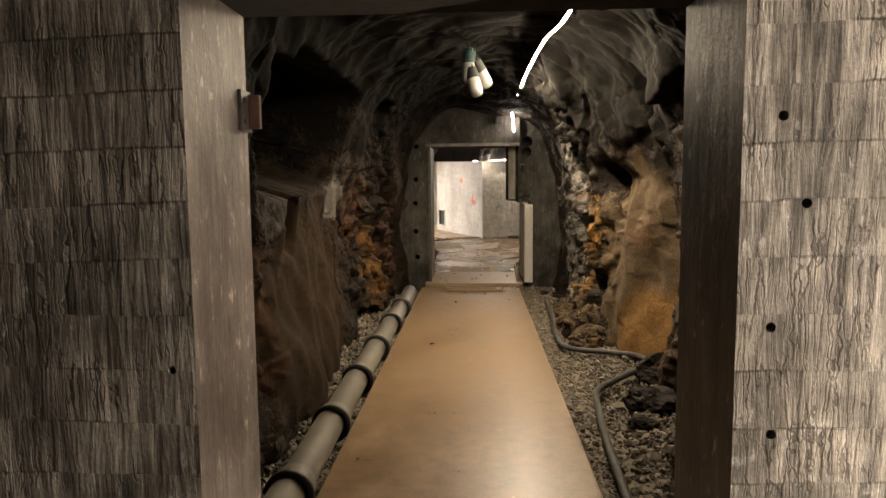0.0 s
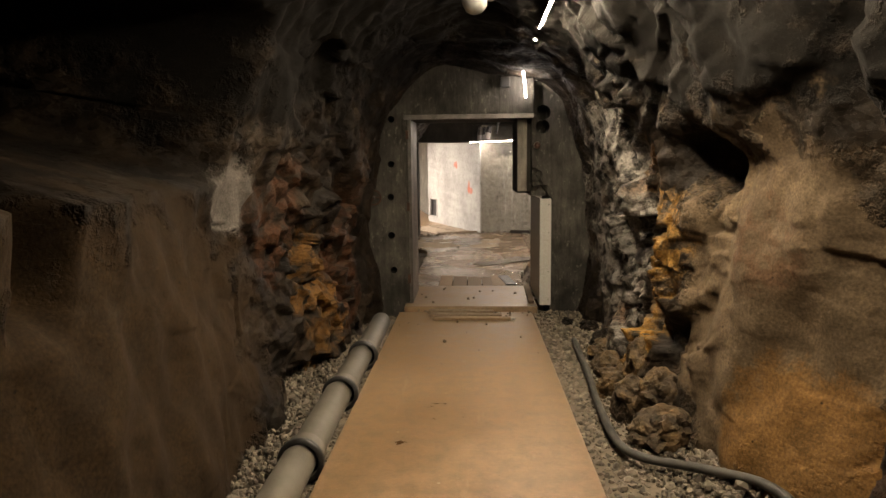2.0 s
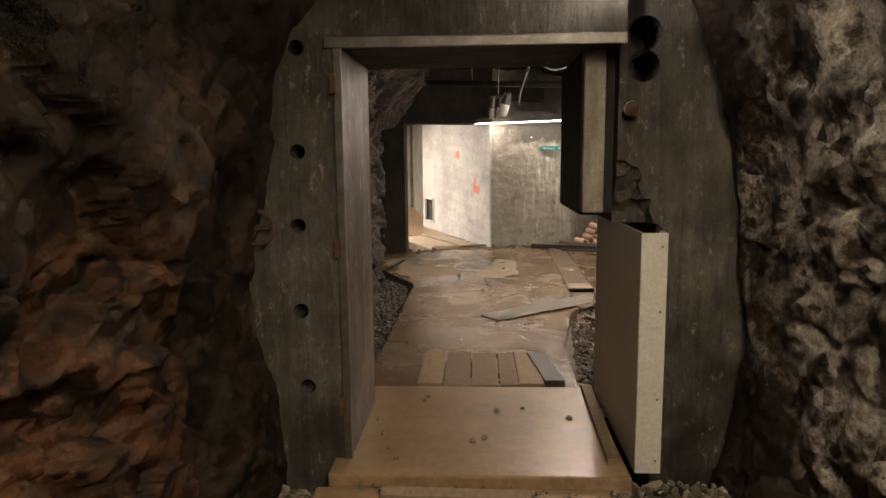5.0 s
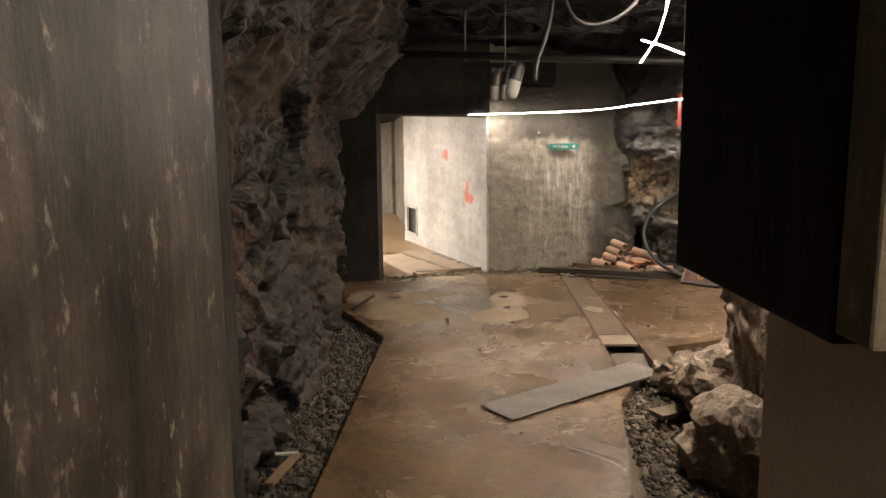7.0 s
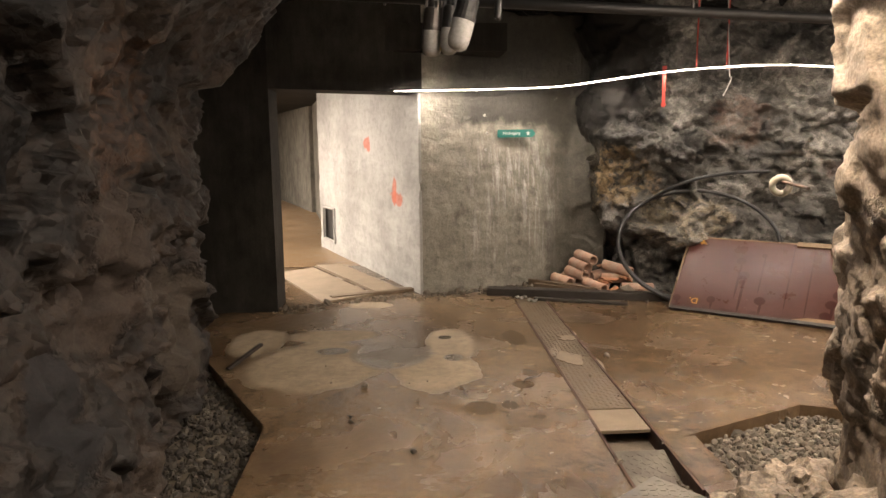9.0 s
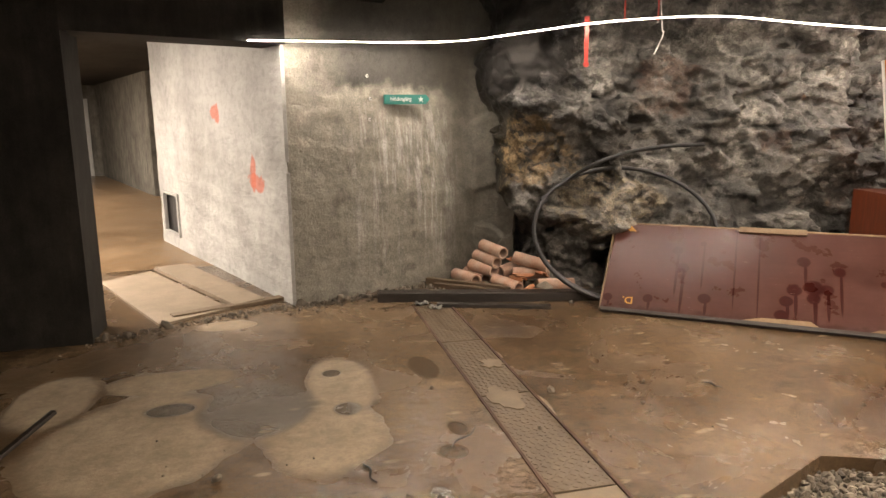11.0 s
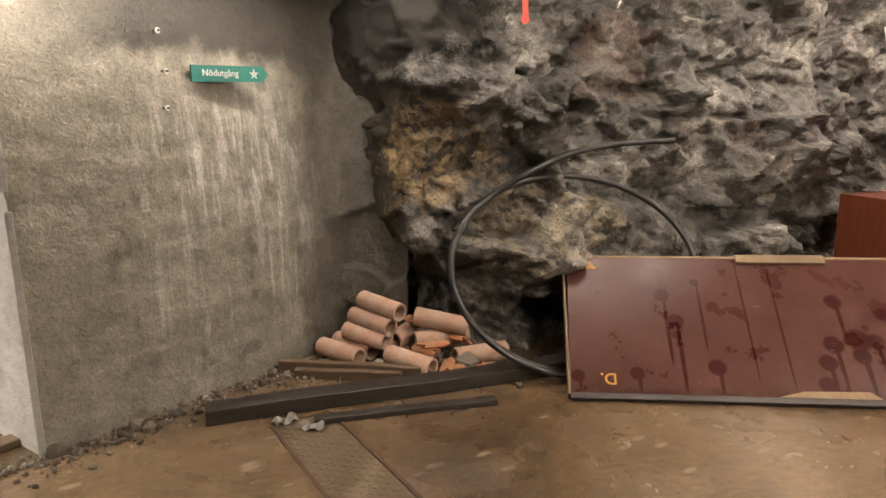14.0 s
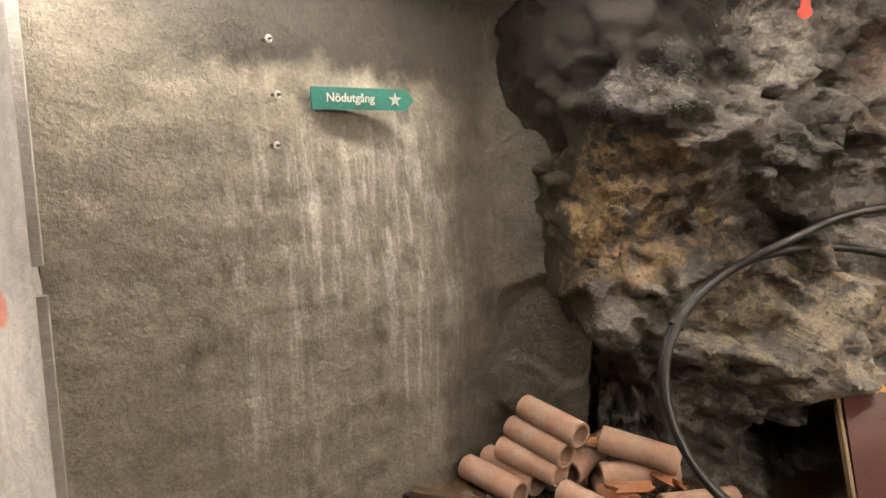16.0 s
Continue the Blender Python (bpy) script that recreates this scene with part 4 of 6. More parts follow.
# ---- chamber floor ----
structure("ground_chamber", box(-4.2, 8.4, 10.55, 19.4, -0.5, -0.08), M_GRAVELBED, "dark gravel ground under the slab edges", "ground")
FLOOR = [(-0.78, 10.7), (0.62, 10.7), (0.64, 11.75), (0.84, 12.9), (1.05, 13.35), (1.05, 14.08), (1.36, 14.08), (2.23, 14.45), (2.62, 14.28), (3.2, 13.9), (8.2, 13.2),
         (8.2, 19.3), (-4.2, 19.3), (-4.2, 16.9), (-1.5, 15.75), (-1.36, 15.5), (-0.78, 14.4)]
fl = structure("floor_chamber", prism(FLOOR, -0.3, 0.0), M_FLOOR, "wet brown concrete floor with pale dry patches", "floor")
def trench_x(y):
    return 1.065 + (y - 17.2) * 0.026


def trench_block(x0, x1, y0, y1, z0, z1):
    """A block along the slightly skewed trench."""
    a, b = trench_x(y0), trench_x(y1)
    return prism([(a + x0, y0), (a + x1, y0), (b + x1, y1), (b + x0, y1)], z0, z1)


trench = trench_block(-0.005, 0.285, 13.2, 17.28, -0.25, 0.1)
cut(fl, trench)

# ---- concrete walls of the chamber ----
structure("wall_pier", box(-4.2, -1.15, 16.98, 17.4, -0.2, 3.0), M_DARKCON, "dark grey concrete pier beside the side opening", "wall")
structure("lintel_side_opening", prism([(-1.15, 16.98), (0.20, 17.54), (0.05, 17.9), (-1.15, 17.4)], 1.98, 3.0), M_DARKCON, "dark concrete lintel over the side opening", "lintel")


def sheet_wall(name, a, b, z0, z1, material, label, relief, seed, thick=0.2, step=0.03, hole=None, shy=0.0, shy_a=0.0):
    """A rough rendered wall from a to b in plan; it shows its side to the left of the way from b to a."""
    ax, ay = a
    bx, by = b
    length = math.hypot(bx - ax, by - ay)
    m, k = int(length / step), int((z1 - z0) / step)
    u, z = np.meshgrid(np.linspace(0, 1, m), np.linspace(z0, z1, k), indexing="ij")
    nx, ny = (by - ay) / length, -(bx - ax) / length
    p = np.stack([ax + (bx - ax) * u, ay + (by - ay) * u, z], -1)
    d = relief * (0.6 * waves(p, 0.35, seed) + 0.5 * waves(p, 0.11, seed + 1))
    p[..., 0] += nx * d
    p[..., 1] += ny * d
    ob = grid_mesh(name, p, material, label, "wall")
    if hole:
        bm = bmesh.new()
        bm.from_mesh(ob.data)
        gone = [f for f in bm.faces if hole[0] < ((f.calc_center_median().x - ax) ** 2 + (f.calc_center_median().y - ay) ** 2) ** 0.5 / length < hole[1] and hole[2] < f.calc_center_median().z < hole[3]]
        bmesh.ops.delete(bm, geom=gone, context="FACES")
        bm.to_mesh(ob.data)
        bm.free()
    ux, uy = (bx - ax) / length, (by - ay) / length
    ax, ay, bx, by = ax + ux * shy_a, ay + uy * shy_a, bx - ux * shy, by - uy * shy
    back = prism([(ax - nx * 0.06, ay - ny * 0.06), (bx - nx * 0.06, by - ny * 0.06), (bx - nx * (thick + 0.06), by - ny * (thick + 0.06)), (ax - nx * (thick + 0.06), ay - ny * (thick + 0.06))], z0, z1)
    structure(name + "_core", back, M_DARKCON, "concrete core of the wall", "wall")
    return ob


def sign_wall_y(x, z):
    """The sprayed wall leans back a little above breast height."""
    return 17.545 + (x - 0.175) * 0.345 * (1 + 0.33 * np.clip((z - 0.8) / 0.9, 0, 1))


def sign_wall():
    """Sprayed mortar over the wall, rounded into the corner where the rock begins."""
    u, z = np.meshgrid(np.linspace(0, 1, 150), np.linspace(-0.1, 3.0, 160), indexing="ij")
    s = u * 2.3
    x = 0.175 + np.where(s < 1.55, s, 1.55 + 0.42 * np.sin(np.clip((s - 1.55) / 0.6, 0, math.pi / 2)))
    turn = np.clip(s - 1.55, 0, 1)
    y = sign_wall_y(x, z) - 0.75 * turn ** 2
    p = np.stack([x, y, z], -1)
    n = normals_of(p)
    if n[20, 80, 1] > 0:
        n = -n
    d = 0.004 * waves(p, 0.35, 4) + 0.002 * waves(p, 0.11, 5) + 0.012 * fractal(p, 0.4, 6, 3) + turn * 0.10 * facets(p, 0.45, 8)
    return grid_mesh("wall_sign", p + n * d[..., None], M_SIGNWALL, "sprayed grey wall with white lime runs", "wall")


sign_wall()
structure("wall_sign_core", prism([(0.45, 17.95), (2.3, 18.75), (2.2, 19.0), (0.35, 18.2)], -0.1, 3.0), M_DARKCON, "concrete core of the wall", "wall")
sheet_wall("wall_whitewashed", (-1.2, 21.0), (0.172, 17.545), -0.1, 2.35, M_WASH, "rough whitewashed wall with red paint marks", 0.010, 9, hole=(0.045, 0.205, 0.15, 0.62), shy=0.45)
# corridor behind the opening
structure("floor_corridor", box(-8.0, 1.0, 19.3, 32.4, -0.3, 0.0), M_SLAB, "pale dusty concrete corridor floor", "floor")
structure("ceiling_corridor", box(-8.0, 1.0, 17.4, 32.4, 2.35, 2.6), M_DARKCON, "dark concrete corridor ceiling", "ceiling")
structure("wall_corridor_far", prism([(-4.0, 32.0), (-2.0, 26.3), (-1.6, 26.4), (-3.6, 32.1)], -0.1, 2.35), M_PLAIN, "grey concrete corridor wall", "wall")
structure("wall_corridor_end", box(-8.0, -3.2, 32.1, 32.4, -0.1, 2.35), M_PLAIN, "grey concrete end wall", "wall")
structure("wall_corridor_left", box(-8.2, -8.0, 17.0, 32.4, -0.1, 2.6), M_PLAIN, "grey concrete corridor wall", "wall")
structure("wall_corridor_right", prism([(-1.9, 26.2), (-1.0, 21.1), (-0.8, 21.1), (-1.6, 26.4)], -0.1, 2.35), M_PLAIN, "grey concrete corridor wall", "wall")


# ---- light strips ----
def light_strip(name, points, width, material, label):
    """A flat LED tape in a thin white back, light on its lower face."""
    pts = spline(points, 5)
    base = thing(name, label, "light strip", pose(*pts[0]))
    o = pts[0]
    for nm, dz, mat, w in (("backing_tape", 0.003, M_WHITE, width), ("light_tape", 0.0, material, width * 0.8)):
        bm = bmesh.new()
        rows = []
        for i, q in enumerate(pts):
            d = pts[min(i + 1, len(pts) - 1)] - pts[max(i - 1, 0)]
            side = Vector((-d.y, d.x, 0))
            side = side.normalized() if side.length > 0.02 else Vector((1, 0, 0))
            up = side.cross(d).normalized()
            if up.z < -0.05 or (abs(up.z) <= 0.05 and up.y < 0):
                up = -up
            rows.append([bm.verts.new(q - o + side * w / 2 * sx + up * (dz + 0.002 * lift)) for sx, lift in ((-1, 0), (1, 0), (1, 1), (-1, 1))])
        for a, b in zip(rows, rows[1:]):
            for k in range(4):
                bm.faces.new((a[k], a[(k + 1) % 4], b[(k + 1) % 4], b[k]))
        bm.faces.new(rows[0]), bm.faces.new(rows[-1][::-1])
        bmesh.ops.recalc_face_normals(bm, faces=bm.faces[:])
        part(nm, bm, mat, base)
    return base


light_strip("light_strip", [(0.57, 4.15, 2.50), (0.57, 4.7, 2.53), (0.53, 5.4, 2.56), (0.50, 6.4, 2.53), (0.52, 7.3, 2.57), (0.52, 8.4, 2.53), (0.54, 9.1, 2.55), (0.50, 9.5, 2.53)],
            0.02, M_LED2, "white glowing light tape sagging along the tunnel roof")
light_strip("light_strip", [(-0.06, 17.36, 1.98), (0.45, 17.47, 1.995), (1.0, 17.68, 2.02), (1.6, 17.75, 2.05), (2.05, 17.42, 2.09), (2.5, 16.95, 2.12), (3.1, 16.55, 2.12), (3.9, 16.6, 2.1), (4.8, 16.62, 2.08), (5.9, 16.5, 2.08), (7.2, 16.2, 2.1)],
            0.02, M_LED, "white glowing light tape along the chamber wall top")
# invented and out of view: lights the entrance wall from the right
unseen_tube = thing("unseen_tube_light", "unseen added tube light on a steel stand", "lamp", pose(2.1, 0.8, 0.0))
part("foot", lathe([(0.001, 0.0), (0.16, 0.0), (0.16, 0.015), (0.03, 0.03), (0.001, 0.03)], 20), M_STEEL, unseen_tube)
part("pole", tube([(0.04, -0.02, 0.02), (0.04, -0.02, 1.54)], 0.012, 10), M_STEEL, unseen_tube)
part("glowing_tube", tube([(0, 0, 0.3), (0, 0, 1.5)], 0.013, 12), M_LED3, unseen_tube)
for z in (0.25, 1.5):
    part("end_cap", box(-0.018, 0.05, -0.03, 0.018, z, z + 0.05, 0.003), M_WHITE, unseen_tube)
# both corridor tapes are added out of view to brighten its walls
light_strip("light_strip", [(-2.5, 17.7, 2.34), (-2.8, 18.6, 2.34), (-3.2, 19.8, 2.34)], 0.02, M_LED4, "unseen light tape added on the corridor ceiling")
light_strip("light_strip", [(-4.8, 20.8, 2.34), (-5.2, 23.0, 2.34), (-5.6, 26.5, 2.34)], 0.02, M_LED4, "unseen light tape added deep in the corridor")
# last three points: an unseen run added over the passage to brighten it
light_strip("light_strip", [(1.1, 13.72, 2.11), (1.16, 13.72, 2.2), (1.21, 13.72, 2.29), (1.27, 13.72, 2.54), (1.1, 13.3, 2.6), (0.95, 12.7, 2.52), (0.8, 11.9, 2.46)], 0.016, M_LED5, "white glowing light tape dangling by the passage")
# in view only near the pillar; the rest is added to light the chamber
light_strip("light_strip", [(1.1, 13.7, 2.25), (1.25, 13.71, 2.21), (1.42, 13.72, 2.15), (1.72, 13.92, 2.15), (2.2, 14.1, 2.3), (2.8, 13.9, 2.5), (4.2, 13.7, 2.55), (6.5, 13.4, 2.55)], 0.02, M_LED5, "white glowing light tape strung across the chamber")


tail = thing("light_rope_end", "glowing end of the light tape bent down the wall", "light strip", pose(0.50, 9.5, 2.53))
part("glowing_end", tube(spline([(0, 0, 0), (0.0, 0.02, -0.08), (0.02, 0.03, -0.23), (0.03, 0.05, -0.36)], 4), 0.008, 8), M_LED, tail)
part("end_cap", tube([(0.03, 0.05, -0.36), (0.03, 0.053, -0.385)], 0.010, 8), M_WHITE, tail)


# ---- loose gravel ----
def gravel(name, polygon, count, z, size, seed, label, heap=None, material=None):
    rng = np.random.RandomState(seed)
    poly = np.array(polygon)
    lo, hi = poly.min(0), poly.max(0)
    pts = []
    while len(pts) < count:
        q = rng.uniform(lo, hi, (count, 2))
        inside = np.zeros(len(q), bool)
        for (x1, y1), (x2, y2) in zip(poly, np.roll(poly, -1, 0)):
            hit = ((y1 > q[:, 1]) != (y2 > q[:, 1])) & (q[:, 0] < (x2 - x1) * (q[:, 1] - y1) / (y2 - y1 + 1e-12) + x1)
            inside ^= hit
        pts.extend(q[inside].tolist())
    pts = np.array(pts[:count])
    g = (1 + 5 ** 0.5) / 2
    ico = np.array([(-1, g, 0), (1, g, 0), (-1, -g, 0), (1, -g, 0), (0, -1, g), (0, 1, g), (0, -1, -g), (0, 1, -g), (g, 0, -1), (g, 0, 1), (-g, 0, -1), (-g, 0, 1)]) / 1.9
    tri = np.array([(0, 11, 5), (0, 5, 1), (0, 1, 7), (0, 7, 10), (0, 10, 11), (1, 5, 9), (5, 11, 4), (11, 10, 2), (10, 7, 6), (7, 1, 8),
                    (3, 9, 4), (3, 4, 2), (3, 2, 6), (3, 6, 8), (3, 8, 9), (4, 9, 5), (2, 4, 11), (6, 2, 10), (8, 6, 7), (9, 8, 1)])
    s = size * rng.lognormal(0, 0.35, count)
    v = ico[None] * (1 + rng.uniform(-0.35, 0.35, (count, 12, 1))) * (s[:, None, None] * rng.uniform(0.55, 1.1, (count, 1, 3)))
    q = rng.normal(size=(count, 3, 3))
    q = np.linalg.qr(q)[0]
    v = np.einsum("nij,nkj->nki", q, v)
    level = z + rng.uniform(-0.4, 0.7, count) * size
    if heap is not None:
        level = level + heap(pts)
    v += np.concatenate([pts, level[:, None]], 1)[:, None]
    f = (tri[None] + 12 * np.arange(count)[:, None, None]).reshape(-1, 3)
    me = bpy.data.meshes.new(name)
    me.from_pydata(v.reshape(-1, 3).tolist(), [], f.tolist())
    me.materials.append(material or M_STONE)
    return tagged(new(name, me), label, "gravel", "", "stuff")


gravel("gravel", [(-1.45, 2.1), (-0.77, 2.1), (-0.77, 9.6), (-1.4, 9.6)], 8500, -0.095, 0.0165, 1, "crushed grey gravel between slab and rock", lambda p: np.clip((-p[:, 0] - 0.95) * 0.25, 0, 0.2))
gravel("gravel", [(0.60, 2.1), (1.6, 2.1), (1.75, 5.0), (1.5, 6.5), (1.4, 9.6), (0.6, 9.6)], 12000, -0.095, 0.0165, 2, "crushed grey gravel beside the walkway slab", lambda p: np.clip((p[:, 0] - 0.85) * 0.12, 0, 0.1))
gravel("gravel", [(-1.5, 10.6), (-0.78, 10.6), (-0.78, 14.4), (-1.36, 15.5), (-1.7, 15.7)], 5200, -0.075, 0.0165, 3, "dark gravel along the passage slab edge", None, M_STONEDARK)
gravel("gravel", [(0.63, 10.7), (1.5, 10.7), (1.9, 13.3), (2.9, 13.3), (2.62, 14.28), (2.23, 14.45), (1.36, 14.08), (1.05, 13.35), (0.84, 12.9)], 7000, -0.075, 0.0165, 4, "grey gravel round the foot of the rock pillar")

# ---- tunnel things ----
def jar_lamp(at, label, jars, cord_top, first_socket=M_TEAL):
    """Old pendant lamp: a socket block with opal jars under it, hung on a cord."""
    lamp = thing("pendant_lamp", label, "lamp", pose(*at))
    part("cord", tube([(0, 0, 0.10), (0.0, 0.0, cord_top)], 0.006, 8), M_BLACK, lamp)
    part("hook", tube([(0, 0, cord_top), (-0.05, 0, cord_top + 0.02), (-0.07, 0, cord_top - 0.02), (-0.05, 0, cord_top - 0.05)], 0.008, 8), M_STEEL, lamp)
    first = 0
    for j, (x, y, z, tilt_x, tilt_y, r, h) in enumerate(jars):
        m = pose(x, y, z, tilt_x, tilt_y, 0)
        jar = part("jar", lathe([(0.001, -h), (r * 0.55, -h * 0.97), (r * 0.86, -h * 0.88), (r, -h * 0.7), (r, -0.02), (r * 0.93, 0.0), (0.001, 0.0)], 24), M_OPAL, lamp, "white opal glass jar", True, m)
        part("socket", lathe([(0.001, 0.11), (r * 0.5, 0.11), (r * 0.6, 0.085), (r * 0.9, 0.08), (r * 0.95, 0.02), (r * 1.02, 0.0), (r * 1.02, -0.015), (0.001, -0.015)], 20), first_socket if j == first else M_BLACK, jar)
        for k in range(4):
            a = k * math.pi / 2 + 0.4
            part("rib", box(r * 0.8 * math.cos(a) - 0.006, r * 0.8 * math.cos(a) + 0.006, r * 0.8 * math.sin(a) - 0.006, r * 0.8 * math.sin(a) + 0.006, 0.075, 0.115, 0.002), first_socket if j == first else M_BLACK, jar)
    return lamp


jar_lamp((-0.05, 5.87, 2.50), "three white opal jars on a blue-green socket, unlit", [(0, 0, 0.0, 0, 0, 0.062, 0.19), (0.085, 0.02, -0.07, 12, -28, 0.058, 0.17), (0.03, -0.03, -0.14, -12, -14, 0.058, 0.17)], 0.26)
jar_lamp((0.19, 14.0, 2.04), "cluster of white opal jars under the chamber roof, unlit", [(-0.06, 0.05, -0.03, 6, 4, 0.047, 0.13), (0.015, 0.0, -0.03, 0, 4, 0.04, 0.13), (0.075, -0.02, 0.0, 0, 16, 0.052, 0.15)], 0.86, M_STEEL)


def drain_pipe(y, length, x, r, open_end=False):
    """One length of grey drain pipe: barrel, bell and dark ring."""
    p = thing("drain_pipe", "dusty grey plastic drain pipe length with a belled collar", "pipe", pose(x, y, 0.035, -90, 0, 0.6), "drain pipes beside the walkway")
    part("barrel", lathe([(r, 0.06), (r, length), (r - 0.008, length), (r - 0.008, 0.06)], 28), M_PIPE, p, "", True)
    part("bell", lathe([(r + 0.001, 0.15), (r + 0.016, 0.125), (r + 0.018, 0.03), (r + 0.018, 0.0), (r + 0.004, 0.0), (r + 0.002, 0.12)], 28), M_PIPE, p, "", True)
    part("gasket", lathe([(r + 0.014, 0.034), (r + 0.030, 0.028), (r + 0.032, 0.006), (r + 0.028, -0.008), (r + 0.006, -0.008)], 28), M_BLACK, p, "dark rubber ring", True)
    return p


for y0, y1, x in ((2.2, 3.02, -0.885), (3.02, 3.95, -0.885), (3.95, 4.86, -0.885), (4.86, 5.82, -0.88), (5.82, 6.83, -0.88), (6.83, 7.72, -0.875), (7.72, 8.85, -0.87)):
    drain_pipe(y0, y1 - y0 + 0.04, x, 0.088)

hose = spline([(0.70, 2.6, -0.03), (0.74, 3.6, -0.02), (0.80, 4.34, -0.02), (0.86, 4.75, 0.0), (1.08, 5.02, 0.02), (1.36, 5.36, 0.03), (1.34, 5.66, 0.02), (1.12, 5.86, 0.0), (0.82, 6.1, -0.02), (0.79, 6.7, -0.03), (0.84, 7.53, -0.03), (0.88, 8.46, -0.03)], 10)
solid("rubber_hose", tube(hose, 0.024, 12), M_DUSTYHOSE, "dusty black rubber hose winding over the gravel", "hose", None, "", "", True)

hinge = thing("hinge_bracket", "small dark steel bracket screwed to the door jamb", "bracket", pose(-0.69, 2.03, 1.65))
part("plate", box(0.0, 0.012, -0.06, 0.025, 0.0, 0.12, 0.003), M_STEEL, hinge)
part("lug", box(0.012, 0.045, 0.0, 0.022, 0.01, 0.11, 0.003), M_RUSTY, hinge)
for z in (0.03, 0.09):
    part("bolt", lathe([(0.001, 0.006), (0.007, 0.006), (0.008, 0.0)], 8, None, pose(0.012, -0.035, z, 0, 90, 0)), M_STEEL, hinge)


def boulder(at, size, seed, material, label, group=""):
    """A split lump of rock."""
    bm = bmesh.new()
    bmesh.ops.create_icosphere(bm, subdivisions=4, radius=1.0)
    co = np.array([v.co[:] for v in bm.verts])
    d = 0.30 * facets(co + seed, 0.9, seed) + 0.12 * facets(co + seed, 0.35, seed + 3) + 0.03 * waves(co, 0.3, seed)
    co = co * (1 + d)[:, None] * np.array(size)
    for v, c in zip(bm.verts, co):
        v.co = c
    return solid("boulder", bm, material, label, "rock", pose(*at, 0, 0, seed * 47 % 360), group)


for k, (at, size) in enumerate((((1.42, 5.15, 0.0), (0.17, 0.2, 0.15)), ((1.22, 4.55, -0.02), (0.2, 0.15, 0.1)), ((1.05, 4.2, -0.05), (0.09, 0.07, 0.06)), ((1.28, 3.5, 0.0), (0.2, 0.25, 0.16)), ((0.92, 9.2, -0.05), (0.07, 0.06, 0.05)), ((1.1, 9.0, -0.04), (0.09, 0.07, 0.06)), ((1.12, 8.3, -0.02), (0.12, 0.11, 0.1)))):
    boulder(at, size, k + 2, M_TUNNEL, "tan lump of broken rock on the gravel", "rocks on the tunnel gravel")
for k, (at, size) in enumerate((((1.06, 6.35, 0.0), (0.16, 0.2, 0.13)), ((1.0, 6.75, 0.02), (0.15, 0.17, 0.16)), ((1.12, 6.6, 0.12), (0.14, 0.13, 0.15)), ((0.98, 7.15, 0.0), (0.11, 0.16, 0.12)), ((1.1, 7.0, 0.17), (0.12, 0.14, 0.2)), ((1.02, 7.6, -0.02), (0.13, 0.12, 0.12)), ((1.06, 8.0, 0.0), (0.12, 0.15, 0.1)))):
    boulder(at, size, k + 41, M_RUBBLE, "ochre and brown split rock at the wall foot", "split rocks at the tunnel wall")
for k, (at, size) in enumerate((((1.42, 12.75, 0.14), (0.24, 0.28, 0.26)), ((1.28, 13.2, 0.06), (0.15, 0.17, 0.16)), ((1.22, 12.05, 0.12), (0.22, 0.3, 0.26)), ((1.62, 13.4, 0.05), (0.18, 0.14, 0.14)), ((1.05, 11.25, 0.0), (0.12, 0.14, 0.1)))):
    boulder(at, size, k + 21, M_PASSAGE, "brown boulder at the foot of the rock pillar", "boulders at the pillar")
solid("clay_shard", prism([(0, 0), (0.12, 0.02), (0.14, 0.10), (0.03, 0.13)], 0, 0.02), M_SHARD, "orange broken clay tile on the gravel", "shard", pose(0.70, 2.98, -0.05, 8, -6, 20))

# ---- doorway things ----
lining = thing("jamb_lining", "pale worn wooden jamb lining with steel edge", "door jamb", pose(-0.66, WY, 0.055))
part("board", box(0.002, 0.02, 0.02, 0.76, 0, 1.925, 0.004), M_JAMB, lining)
part("edge_strip", box(-0.012, 0.024, -0.012, 0.018, 0, 1.925, 0.003), M_STEEL, lining)
for z in (0.22, 0.98, 1.72):
    part("hinge_block", box(-0.03, 0.0, -0.03, -0.004, z, z + 0.09, 0.004), M_RUSTY, lining)
edge = thing("lintel_edge", "rough steel edge bar under the lintel", "edge bar", pose(-0.66, WY, 1.985))
part("bar", box(-0.05, 1.28, -0.02, 0.0, -0.012, 0.035, 0.004), M_STEEL, edge)
right_edge = thing("jamb_edge", "worn grey concrete jamb face beside the opening, coloured for its light", "door jamb", pose(0.47, WYR + 0.055, 1.22))
part("face", box(0.0, 0.10, 0.0, 0.10, 0, 0.76, 0.008), M_LITJAMB, right_edge)
part("rebate", box(0.10, 0.147, 0.03, 0.10, 0, 0.76, 0.002), M_DARKCON, right_edge)

panel = thing("sheet_metal_casing", "white painted sheet casing standing in the broken jamb", "casing", pose(0.68, 9.55, 0.057))
part("side_sheet", box(0.0, 0.012, 0.0, 1.1, 0, 1.10, 0.003), M_WHITESHADE, panel)
part("front_sheet", box(0.0, 0.115, -0.014, -0.001, 0, 1.10, 0.003), M_WHITE, panel)
part("return_sheet", box(0.104, 0.115, 0.0, 0.10, 0, 1.10, 0.003), M_WHITE, panel)
for z in (0.06, 0.35, 0.75, 1.04):
    part("screw", lathe([(0.001, 0.003), (0.005, 0.003), (0.006, 0.0)], 8, None, pose(0.09, -0.014, z, 90, 0, 0)), M_STEEL, panel)

